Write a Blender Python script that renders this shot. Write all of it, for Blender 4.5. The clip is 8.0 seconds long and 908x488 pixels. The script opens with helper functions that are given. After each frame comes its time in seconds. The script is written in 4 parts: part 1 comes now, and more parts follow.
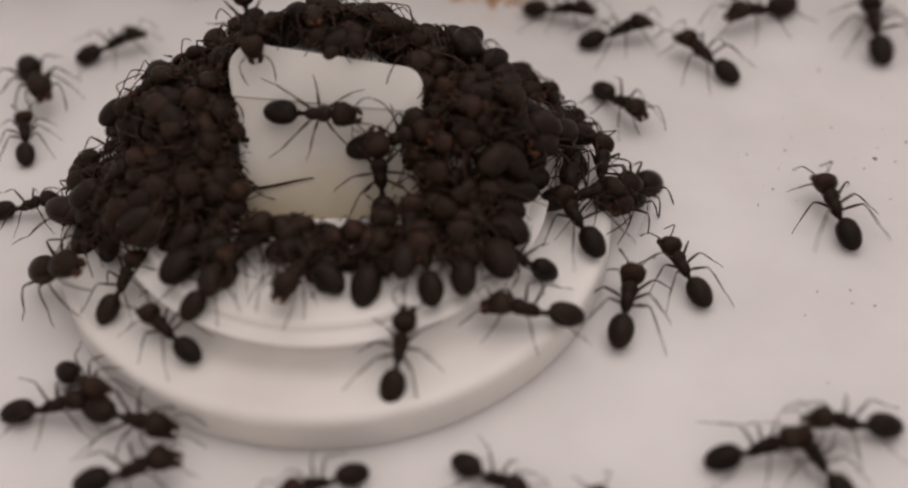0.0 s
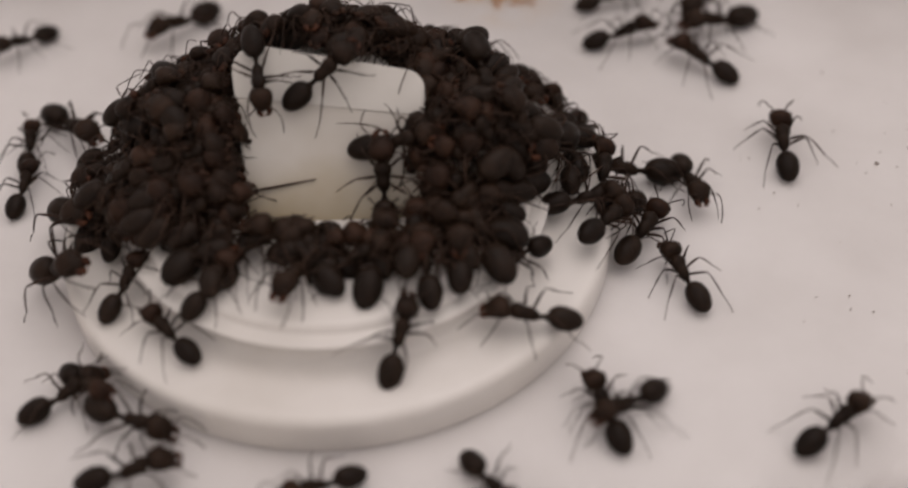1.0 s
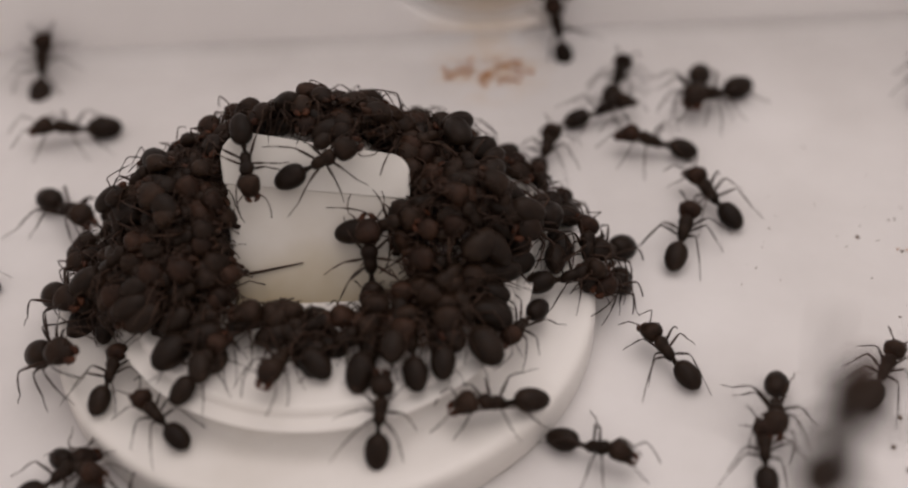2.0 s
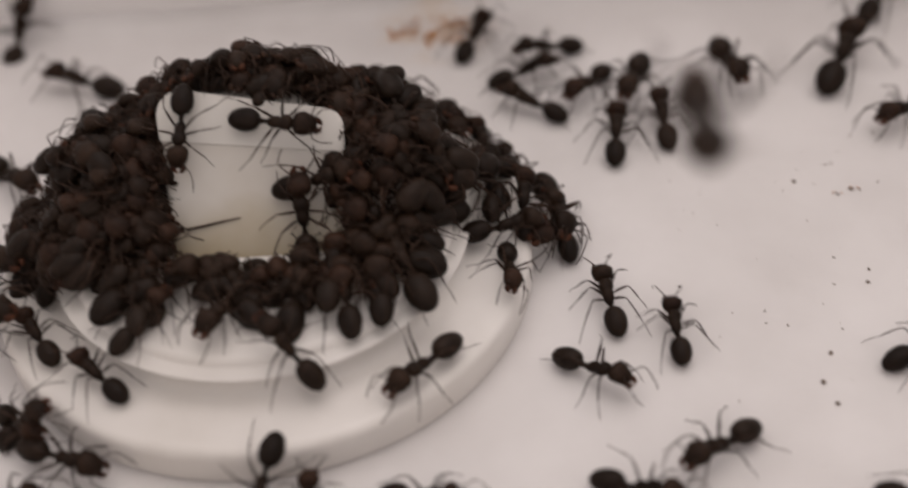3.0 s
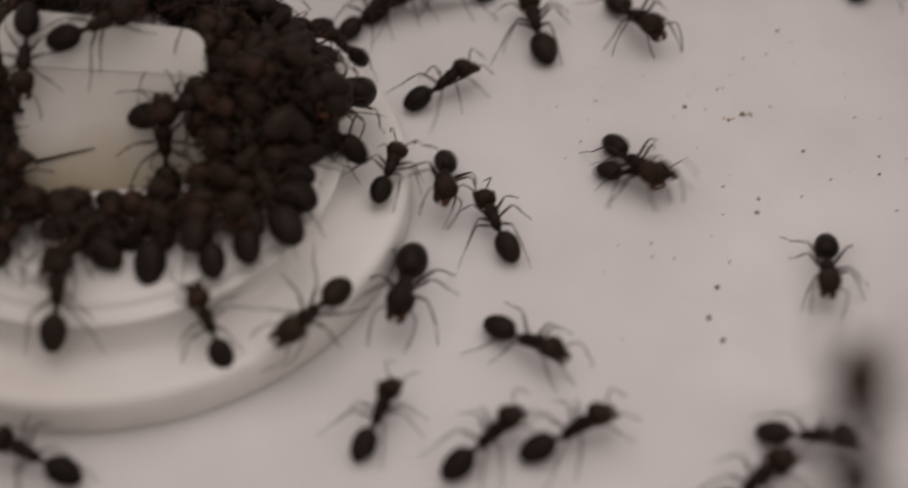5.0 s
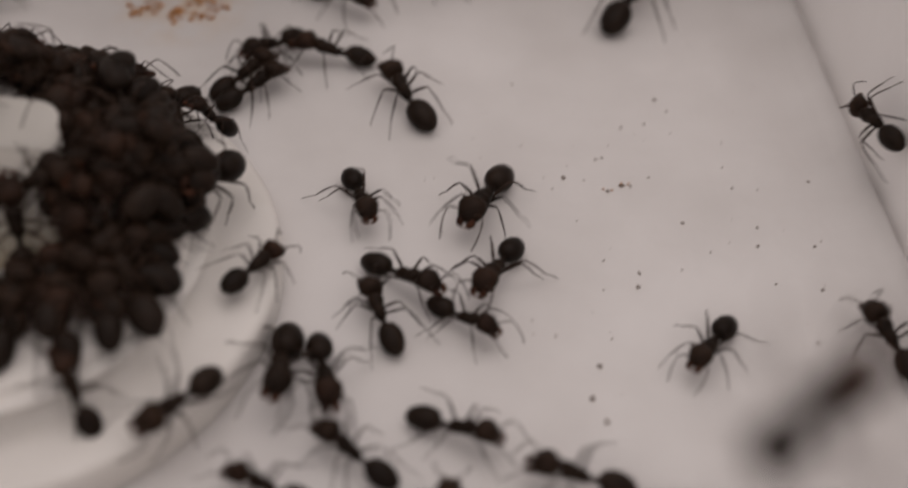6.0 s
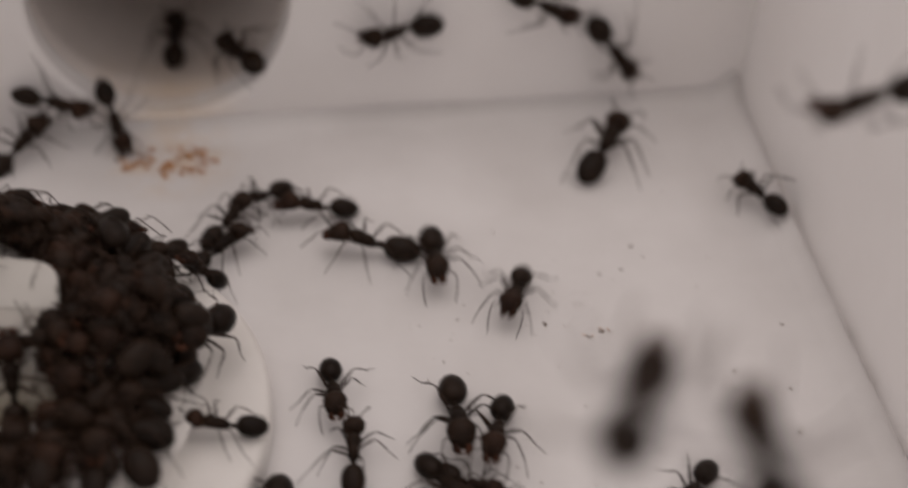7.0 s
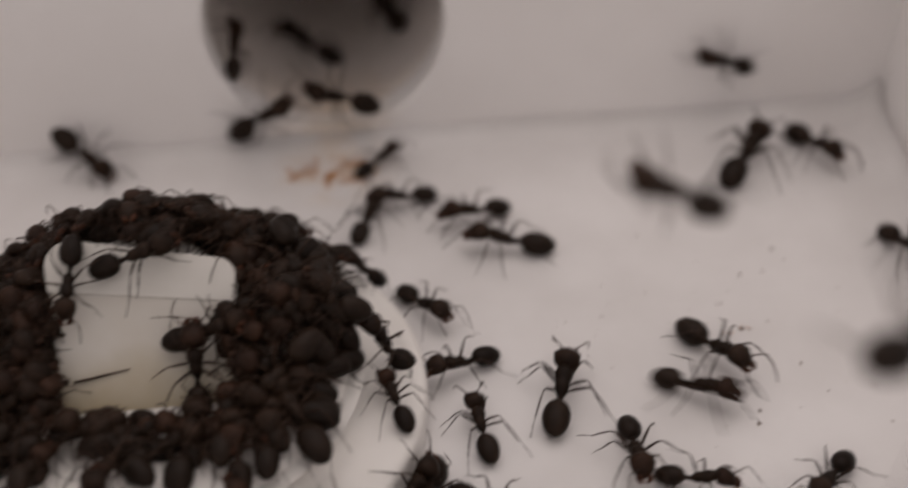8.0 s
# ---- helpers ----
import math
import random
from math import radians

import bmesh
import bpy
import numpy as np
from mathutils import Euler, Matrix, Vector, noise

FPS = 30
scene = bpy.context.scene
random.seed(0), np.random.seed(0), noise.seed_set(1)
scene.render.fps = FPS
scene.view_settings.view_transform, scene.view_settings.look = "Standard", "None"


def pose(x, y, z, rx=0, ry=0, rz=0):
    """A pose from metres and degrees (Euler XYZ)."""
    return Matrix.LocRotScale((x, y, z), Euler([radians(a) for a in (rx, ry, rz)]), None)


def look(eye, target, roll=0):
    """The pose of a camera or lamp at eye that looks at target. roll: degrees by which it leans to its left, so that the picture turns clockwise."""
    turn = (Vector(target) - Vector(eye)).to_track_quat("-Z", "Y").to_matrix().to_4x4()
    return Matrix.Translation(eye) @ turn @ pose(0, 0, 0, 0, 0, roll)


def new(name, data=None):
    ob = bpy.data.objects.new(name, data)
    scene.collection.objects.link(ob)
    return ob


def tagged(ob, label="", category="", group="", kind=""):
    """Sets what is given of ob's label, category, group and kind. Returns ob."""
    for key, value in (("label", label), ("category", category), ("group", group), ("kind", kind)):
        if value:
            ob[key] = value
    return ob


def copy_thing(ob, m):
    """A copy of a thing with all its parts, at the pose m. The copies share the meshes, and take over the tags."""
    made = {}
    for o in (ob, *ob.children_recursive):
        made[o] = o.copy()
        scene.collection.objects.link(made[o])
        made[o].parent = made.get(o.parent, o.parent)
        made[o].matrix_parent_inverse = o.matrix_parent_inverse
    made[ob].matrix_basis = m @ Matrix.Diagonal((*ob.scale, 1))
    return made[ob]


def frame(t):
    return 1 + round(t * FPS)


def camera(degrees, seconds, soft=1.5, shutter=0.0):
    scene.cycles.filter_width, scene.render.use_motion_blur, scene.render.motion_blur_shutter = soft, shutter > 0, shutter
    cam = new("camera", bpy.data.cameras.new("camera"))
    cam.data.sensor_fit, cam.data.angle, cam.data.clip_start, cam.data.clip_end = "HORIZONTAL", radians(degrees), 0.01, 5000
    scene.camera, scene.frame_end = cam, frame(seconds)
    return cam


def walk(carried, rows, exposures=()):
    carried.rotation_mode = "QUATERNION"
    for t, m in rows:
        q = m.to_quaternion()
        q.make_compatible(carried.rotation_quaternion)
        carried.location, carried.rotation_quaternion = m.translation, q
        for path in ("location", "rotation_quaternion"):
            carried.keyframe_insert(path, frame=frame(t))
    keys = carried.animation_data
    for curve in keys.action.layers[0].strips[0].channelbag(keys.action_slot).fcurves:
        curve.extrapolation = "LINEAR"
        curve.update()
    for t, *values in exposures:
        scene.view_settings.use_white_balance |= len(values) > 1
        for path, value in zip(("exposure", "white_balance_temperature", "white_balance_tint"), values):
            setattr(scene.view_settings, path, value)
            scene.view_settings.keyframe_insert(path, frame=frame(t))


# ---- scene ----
# ---------- camera and its way ----------
cam = camera(40.16, 8.0, soft=2.2, shutter=0.5)
cam.data.dof.use_dof = True
cam.data.dof.focus_distance = 0.1025
cam.data.dof.aperture_fstop = 14.0
PATH = [
    (0.0, pose(0.00960, -0.07648, 0.07123, 46.39, 1.60, -1.47)),
    (0.5, pose(0.00881, -0.07682, 0.07070, 46.40, 1.16, -1.54)),
    (1.0, pose(0.01038, -0.07597, 0.07246, 45.79, 1.55, -0.79)),
    (1.2, pose(0.01124, -0.07538, 0.07370, 46.54, 1.57, -0.87)),
    (1.5, pose(0.01137, -0.07525, 0.07414, 47.52, 1.68, -1.16)),
    (1.7, pose(0.01144, -0.07520, 0.07435, 48.47, 1.88, -1.21)),
    (2.8, pose(0.01574, -0.07907, 0.07629, 48.03, 3.40, -1.59)),
    (3.0, pose(0.01659, -0.07880, 0.07340, 47.65, 3.20, -2.35)),
    (3.3, pose(0.01690, -0.07599, 0.07301, 44.64, 1.96, -2.35)),
    (3.5, pose(0.01725, -0.07636, 0.07274, 43.49, 2.42, -2.86)),
    (3.7, pose(0.01779, -0.07718, 0.07116, 43.63, 2.59, -2.49)),
    (4.0, pose(0.01725, -0.07754, 0.07083, 42.48, 2.27, -2.78)),
    (4.2, pose(0.01666, -0.07612, 0.07030, 40.58, 1.44, -3.46)),
    (5.3, pose(0.02054, -0.07245, 0.07080, 44.46, -0.44, -7.02)),
    (5.5, pose(0.01944, -0.07067, 0.06988, 44.67, -1.75, -8.50)),
    (6.0, pose(0.02049, -0.06985, 0.06977, 45.78, -2.94, -9.77)),
    (6.2, pose(0.01951, -0.06976, 0.07032, 47.70, -3.66, -10.60)),
    (6.5, pose(0.02082, -0.06959, 0.07054, 49.25, -3.79, -11.62)),
    (6.8, pose(0.01998, -0.06936, 0.07151, 50.10, -3.98, -11.73)),
    (7.0, pose(0.01984, -0.07073, 0.07313, 51.66, -2.93, -10.96)),
    (7.2, pose(0.01901, -0.07156, 0.07311, 53.44, -2.03, -10.16)),
    (7.5, pose(0.01925, -0.07348, 0.07569, 54.11, -1.31, -9.13)),
    (8.0, pose(0.01907, -0.07713, 0.07563, 52.65, 1.35, -5.52)),
]
EXPOSURES = [(0.0, 0.0), (1.0, 0.0), (1.7, 0.02), (3.0, 0.05), (3.5, -0.03), (4.2, -0.18), (5.5, -0.36), (6.5, -0.31), (8.0, -0.25)]
walk(cam, PATH, EXPOSURES)

# ---------- light: a soft room light high above the box ----------
world = bpy.data.worlds.new("room_light")
scene.world = world
world.use_nodes = True
bg = world.node_tree.nodes["Background"]
bg.inputs[0].default_value = (0.992, 0.886, 0.858, 1)
bg.inputs[1].default_value = 0.72
lamp_data = bpy.data.lights.new("ceiling_lamp", "AREA")
lamp_data.shape, lamp_data.size, lamp_data.size_y = "RECTANGLE", 0.36, 0.3
lamp_data.energy = 0.39
lamp_data.color = (0.992, 0.888, 0.86)
lamp = new("ceiling_lamp", lamp_data)
lamp.matrix_world = look((0.06, 0.06, 0.36), (0.015, 0.012, 0.0))

U = 0.01  # the plan is in centimetres


# ---------- materials ----------
def material(name):
    m = bpy.data.materials.new(name)
    m.use_nodes = True
    nt = m.node_tree
    return m, nt, nt.nodes["Principled BSDF"]


def noise_node(nt, scale, detail=4.0, rough=0.55):
    co = nt.nodes.new("ShaderNodeTexCoord")
    n = nt.nodes.new("ShaderNodeTexNoise")
    n.inputs["Scale"].default_value, n.inputs["Detail"].default_value, n.inputs["Roughness"].default_value = scale, detail, rough
    nt.links.new(co.outputs["Object"], n.inputs["Vector"])
    return n


def ramp_node(nt, source, stops):
    r = nt.nodes.new("ShaderNodeValToRGB")
    while len(r.color_ramp.elements) < len(stops):
        r.color_ramp.elements.new(0.5)
    for e, (p, c) in zip(r.color_ramp.elements, stops):
        e.position, e.color = p, (*c, 1)
    nt.links.new(source, r.inputs[0])
    return r


def bump_node(nt, source, strength, distance, target):
    b = nt.nodes.new("ShaderNodeBump")
    b.inputs["Strength"].default_value, b.inputs["Distance"].default_value = strength, distance
    nt.links.new(source, b.inputs["Height"])
    nt.links.new(b.outputs[0], target.inputs["Normal"])


def plastic(name, light, dull, rough=0.38, spread=40.0):
    m, nt, p = material(name)
    broad = noise_node(nt, spread, 5)
    fine = noise_node(nt, 900.0, 3)
    r = ramp_node(nt, broad.outputs["Fac"], [(0.3, dull), (0.65, light)])
    nt.links.new(r.outputs[0], p.inputs["Base Color"])
    p.inputs["Roughness"].default_value = rough
    p.inputs["IOR"].default_value = 1.49
    bump_node(nt, fine.outputs["Fac"], 0.25, 0.00008, p)
    return m


M_BOX = plastic("white_box_plastic", (0.71, 0.69, 0.68), (0.605, 0.582, 0.568), 0.5, 55.0)
M_WALL = plastic("white_wall_plastic", (0.9, 0.88, 0.87), (0.85, 0.825, 0.81), 0.45)
M_LIP = plastic("dish_lip_plastic", (0.61, 0.59, 0.555), (0.5, 0.475, 0.43), 0.32, 70.0)
M_DISH = plastic("white_dish_plastic", (0.73, 0.705, 0.675), (0.62, 0.59, 0.55), 0.34, 60.0)


def stain_and_darken_floor():
    """A faint orange stain below the doorway and a broken darker line in the crease by the side wall."""
    nt = M_BOX.node_tree
    p = nt.nodes["Principled BSDF"]
    base = p.inputs["Base Color"].links[0].from_socket
    co = nt.nodes.new("ShaderNodeTexCoord")
    rough = noise_node(nt, 260.0, 6, 0.65)

    def mixed(under, factor, colour):
        mix = nt.nodes.new("ShaderNodeMixRGB")
        nt.links.new(factor, mix.inputs[0])
        nt.links.new(under, mix.inputs[1])
        mix.inputs[2].default_value = (*colour, 1)
        return mix.outputs[0]

    def sum_of(op, a, b):
        n = nt.nodes.new("ShaderNodeMath")
        n.operation = op
        for s, v in zip(n.inputs, (a, b, 0.0)):
            if isinstance(v, (int, float)):
                s.default_value = v
            else:
                nt.links.new(v, s)
        return n.outputs[0]

    near = nt.nodes.new("ShaderNodeVectorMath")
    near.operation = "DISTANCE"
    near.inputs[1].default_value = (0.0152, 0.0366, 0.0)
    nt.links.new(co.outputs["Object"], near.inputs[0])
    patch = nt.nodes.new("ShaderNodeMapRange")
    for i, v in zip(("From Min", "From Max", "To Min", "To Max"), (0.002, 0.0075, 1.0, 0.0)):
        patch.inputs[i].default_value = v
    nt.links.new(near.outputs["Value"], patch.inputs["Value"])
    spots = ramp_node(nt, rough.outputs["Fac"], [(0.42, (0, 0, 0)), (0.62, (0.6, 0.6, 0.6))])
    base = mixed(base, sum_of("MULTIPLY", patch.outputs[0], spots.outputs[0]), (0.6, 0.42, 0.24))
    # thin darker line along the side wall's crease, broken up by noise
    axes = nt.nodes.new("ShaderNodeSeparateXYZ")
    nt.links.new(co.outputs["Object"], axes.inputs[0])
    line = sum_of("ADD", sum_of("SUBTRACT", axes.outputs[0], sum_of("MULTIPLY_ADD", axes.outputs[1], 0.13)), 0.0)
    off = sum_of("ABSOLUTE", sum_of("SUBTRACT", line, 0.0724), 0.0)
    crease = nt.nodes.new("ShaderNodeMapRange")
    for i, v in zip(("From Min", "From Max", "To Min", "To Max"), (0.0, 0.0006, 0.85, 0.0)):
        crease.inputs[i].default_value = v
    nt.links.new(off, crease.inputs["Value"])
    line_breaks = ramp_node(nt, rough.outputs["Fac"], [(0.4, (0, 0, 0)), (0.6, (1, 1, 1))])
    base = mixed(base, sum_of("MULTIPLY", crease.outputs[0], line_breaks.outputs[0]), (0.3, 0.27, 0.25))
    nt.links.new(base, p.inputs["Base Color"])


stain_and_darken_floor()
M_NORTH = plastic("stained_wall_plastic", (0.85, 0.83, 0.82), (0.79, 0.765, 0.75), 0.45)


def soil_wall(mat, spot, reach, strength):
    """A yellowish food stain that fades round a spot."""
    nt = mat.node_tree
    p = nt.nodes["Principled BSDF"]
    base = p.inputs["Base Color"].links[0].from_socket
    co = nt.nodes.new("ShaderNodeTexCoord")
    near = nt.nodes.new("ShaderNodeVectorMath")
    near.operation = "DISTANCE"
    near.inputs[1].default_value = spot
    nt.links.new(co.outputs["Object"], near.inputs[0])
    patch = nt.nodes.new("ShaderNodeMapRange")
    for i, v in zip(("From Min", "From Max", "To Min", "To Max"), (0.001, reach, strength, 0.0)):
        patch.inputs[i].default_value = v
    nt.links.new(near.outputs["Value"], patch.inputs["Value"])
    rough = noise_node(nt, 330.0, 6, 0.65)
    spots = ramp_node(nt, rough.outputs["Fac"], [(0.3, (0.15, 0.15, 0.15)), (0.65, (0.9, 0.9, 0.9))])
    both = nt.nodes.new("ShaderNodeMath")
    both.operation = "MULTIPLY"
    nt.links.new(patch.outputs[0], both.inputs[0])
    nt.links.new(spots.outputs[0], both.inputs[1])
    mix = nt.nodes.new("ShaderNodeMixRGB")
    nt.links.new(both.outputs[0], mix.inputs[0])
    nt.links.new(base, mix.inputs[1])
    mix.inputs[2].default_value = (0.6, 0.44, 0.26, 1)
    nt.links.new(mix.outputs[0], p.inputs["Base Color"])


soil_wall(M_NORTH, (0.0155, 0.0418, 0.0012), 0.0085, 0.75)


def chitin(name, dark, light, rough, spread=700.0):
    m, nt, p = material(name)
    n = noise_node(nt, spread, 4)
    info = nt.nodes.new("ShaderNodeObjectInfo")
    r = ramp_node(nt, n.outputs["Fac"], [(0.35, dark), (0.75, light)])
    tone = nt.nodes.new("ShaderNodeHueSaturation")
    span = nt.nodes.new("ShaderNodeMapRange")
    span.inputs["To Min"].default_value, span.inputs["To Max"].default_value = 0.7, 1.35
    nt.links.new(info.outputs["Random"], span.inputs["Value"])
    nt.links.new(span.outputs[0], tone.inputs["Value"])
    nt.links.new(r.outputs[0], tone.inputs["Color"])
    nt.links.new(tone.outputs[0], p.inputs["Base Color"])
    p.inputs["Roughness"].default_value = rough
    p.inputs["Specular IOR Level"].default_value = 0.1
    bump_node(nt, n.outputs["Fac"], 0.35, 0.00006, p)
    return m


M_ANT = chitin("ant_black", (0.0092, 0.0056, 0.0037), (0.0256, 0.0144, 0.0088), 0.46)
M_GASTER = chitin("ant_gaster_black", (0.0081, 0.0051, 0.0035), (0.0214, 0.0127, 0.0082), 0.38)
M_HEAD = chitin("ant_head_brown_black", (0.0104, 0.0060, 0.0038), (0.0293, 0.0156, 0.0093), 0.45)
M_HEAD_RED = chitin("ant_head_red_brown", (0.0122, 0.0063, 0.0040), (0.0366, 0.0173, 0.0100), 0.46)
M_LEG = chitin("ant_leg_brown", (0.019, 0.0115, 0.008), (0.05, 0.029, 0.02), 0.5)
M_JAW = chitin("ant_jaw_red_brown", (0.022, 0.0095, 0.006), (0.07, 0.026, 0.013), 0.42)


def part(name, bm, mat, parent=None, label="", smooth=True):
    me = bpy.data.meshes.new(name)
    if smooth:
        for f in bm.faces:
            f.smooth = True
    bm.to_mesh(me)
    bm.free()
    me.materials.append(mat)
    ob = new(name, me)
    if parent is not None:
        ob.parent = parent
    if label:
        ob["label"] = label
    return ob


def loft(bm, rings, closed_ends=True):
    """Skins a list of rings of Vectors, all of one length."""
    rows = [[bm.verts.new(v) for v in ring] for ring in rings]
    n = len(rows[0])
    for a, b in zip(rows, rows[1:]):
        for i in range(n):
            bm.faces.new((a[i], a[(i + 1) % n], b[(i + 1) % n], b[i]))
    if closed_ends:
        bm.faces.new(rows[0][::-1])
        bm.faces.new(rows[-1])


def body_of(profile, sides=14):
    """A rounded body along y: rows of y, z, half width, half height in centimetres."""
    bm = bmesh.new()
    rings = []
    for y, z, rx, rz in profile:
        rings.append([Vector((rx * math.cos(a), y, z + rz * math.sin(a))) * U
                      for a in (2 * math.pi * i / sides for i in range(sides))])
    loft(bm, rings)
    bmesh.ops.recalc_face_normals(bm, faces=bm.faces)
    return bm


def tube(points, radii, sides=6, bm=None):
    """A bent, tapered tube through points in centimetres."""
    bm = bm or bmesh.new()
    pts = [Vector(p) for p in points]
    rings = []
    for i, p in enumerate(pts):
        d = (pts[min(i + 1, len(pts) - 1)] - pts[max(i - 1, 0)]).normalized()
        u = d.cross(Vector((0.3, 0.2, 1))).normalized()
        v = d.cross(u)
        rings.append([(p + radii[i] * (u * math.cos(a) + v * math.sin(a))) * U
                      for a in (2 * math.pi * k / sides for k in range(sides))])
    loft(bm, rings)
    return bm


# ---------- the large structure: a white box with a round doorway ----------
BACK, FRONT, LEFT = 4.18, -4.05, -6.5
TOP = 3.0          # height of the box walls
COVER = 3.8        # height of the clear cover, of which only the ants on it show
HOLE_X, HOLE_Z, HOLE_R = 1.535, 1.47, 1.265


def right_x(y):
    """The right wall stands slightly askew."""
    return 7.28 + 0.13 * y


def floor_sheet():
    bm = bmesh.new()
    nx, ny = 90, 64
    grid = []
    for j in range(ny + 1):
        y = -30 + 60 * j / ny if j in (0, ny) else FRONT - 0.4 + (BACK - FRONT + 0.8) * (j - 1) / (ny - 2)
        row = []
        for i in range(nx + 1):
            x = LEFT - 0.4 + (right_x(y) - LEFT + 0.8) * i / nx
            z = 0.012 * noise.noise(Vector((x * 0.5, y * 0.5, 0.3)))
            # soft fillets where the floor meets the back and the right wall
            d = BACK - y
            if 0 <= d < 0.35:
                z += 0.35 - math.sqrt(max(0.0, 0.35 ** 2 - (0.35 - d) ** 2))
            d = right_x(y) - x
            if 0 <= d < 0.5:
                z += 0.5 - math.sqrt(max(0.0, 0.5 ** 2 - (0.5 - d) ** 2))
            row.append(bm.verts.new((x * U, y * U, min(z, 0.6) * U)))
        grid.append(row)
    for j in range(1, ny - 1):
        for i in range(nx):
            bm.faces.new((grid[j][i], grid[j][i + 1], grid[j + 1][i + 1], grid[j + 1][i]))
    loose = [v for v in bm.verts if not v.link_faces]
    bmesh.ops.delete(bm, geom=loose, context="VERTS")
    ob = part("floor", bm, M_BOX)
    return tagged(ob, "matte white plastic floor of the ant box", "floor", kind="structure")


floor_sheet()


def wall_box(name, a, b, label, high_z=3.0, thick=0.3):
    """A straight wall from a to b (x, y in centimetres), its inner face on that line, outward to the right of a to b."""
    a, b = Vector((*a, 0)), Vector((*b, 0))
    d = (b - a).normalized()
    out = Vector((d.y, -d.x, 0))
    bm = bmesh.new()
    base = [a, b, b + out * thick, a + out * thick]
    low = [bm.verts.new((p + Vector((0, 0, -0.2))) * U) for p in base]
    high = [bm.verts.new((p + Vector((0, 0, high_z))) * U) for p in base]
    for i in range(4):
        bm.faces.new((low[i], low[(i + 1) % 4], high[(i + 1) % 4], high[i]))
    bm.faces.new(low[::-1])
    bm.faces.new(high)
    bmesh.ops.recalc_face_normals(bm, faces=bm.faces)
    bmesh.ops.bevel(bm, geom=[e for e in bm.edges if e.verts[0].co.z > 0 and e.verts[1].co.z > 0], offset=0.06 * U, segments=3, affect="EDGES")
    ob = part(name, bm, M_WALL, smooth=False)
    return tagged(ob, label, "wall", kind="structure")


wall_box("wall_east", (right_x(FRONT), FRONT), (right_x(BACK), BACK), "plain white plastic side wall of the ant box")
wall_box("wall_south", (LEFT, FRONT), (right_x(FRONT), FRONT), "low plain white plastic front wall of the ant box", 1.25)
wall_box("wall_west", (LEFT, BACK), (LEFT, FRONT), "plain white plastic side wall of the ant box")


def back_wall():
    """A wall with a round doorway cut right through, its edge rounded."""
    n = 64
    x0, x1, z0, z1, thick = LEFT - 0.3, right_x(BACK) + 0.3, -0.2, TOP, 0.35
    bm = bmesh.new()

    def ring(r, y):
        return [bm.verts.new(((HOLE_X + r * math.cos(2 * math.pi * i / n)) * U, y * U, (HOLE_Z + r * math.sin(2 * math.pi * i / n)) * U)) for i in range(n)]

    def outer(y):
        vs = []
        for i in range(n):
            c, s = math.cos(2 * math.pi * i / n), math.sin(2 * math.pi * i / n)
            kx = (x1 - HOLE_X if c > 0 else HOLE_X - x0) / max(abs(c), 1e-6)
            kz = (z1 - HOLE_Z if s > 0 else HOLE_Z - z0) / max(abs(s), 1e-6)
            k = min(kx, kz)
            vs.append(bm.verts.new(((HOLE_X + k * c) * U, y * U, (HOLE_Z + k * s) * U)))
        return vs

    # flush corners of the wall
    loops = [outer(BACK), ring(HOLE_R + 0.06, BACK), ring(HOLE_R + 0.018, BACK + 0.018), ring(HOLE_R, BACK + 0.06), ring(HOLE_R, BACK + thick), outer(BACK + thick)]
    for a, b in zip(loops, loops[1:] + loops[:1]):
        for i in range(n):
            bm.faces.new((a[i], a[(i + 1) % n], b[(i + 1) % n], b[i]))
    bmesh.ops.recalc_face_normals(bm, faces=bm.faces)
    ob = part("wall_north", bm, M_NORTH, smooth=False)
    return tagged(ob, "white plastic back wall with a round doorway", "wall", kind="structure")


back_wall()


def tunnel():
    """A grey tube that runs on behind the doorway; the darkness at its nest end is painted on the end cap."""
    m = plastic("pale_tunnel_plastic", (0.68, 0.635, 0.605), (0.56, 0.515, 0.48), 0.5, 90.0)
    soil_wall(m, (0.0153, 0.0455, 0.0024), 0.011, 0.6)
    # dark colour stands in for the unlit depth of the tunnel
    end_dark = plastic("tunnel_end_darkness", (0.24, 0.205, 0.18), (0.17, 0.142, 0.12), 0.8, 300.0)
    bm = bmesh.new()
    n = 48
    rings = []
    for r, y in ((HOLE_R + 0.02, 0.352), (HOLE_R + 0.02, 0.8), (HOLE_R, 1.5), (HOLE_R, 3.0), (HOLE_R, 5.2), (HOLE_R - 0.1, 5.8), (0.05, 5.9), (0.05, 6.1), (HOLE_R + 0.15, 6.1), (HOLE_R + 0.15, 0.352)):
        rings.append([Vector((HOLE_X + r * math.cos(2 * math.pi * i / n), BACK + y, HOLE_Z + r * math.sin(2 * math.pi * i / n))) * U for i in range(n)])
    loft(bm, rings + rings[:1], False)
    bmesh.ops.remove_doubles(bm, verts=bm.verts, dist=1e-7)
    bmesh.ops.recalc_face_normals(bm, faces=bm.faces)
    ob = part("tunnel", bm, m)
    ob.data.materials.append(end_dark)
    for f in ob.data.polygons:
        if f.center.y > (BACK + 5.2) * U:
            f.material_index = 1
    tagged(ob, "pale grey round plastic tunnel leading out of the box", "tunnel", kind="structure")


tunnel()


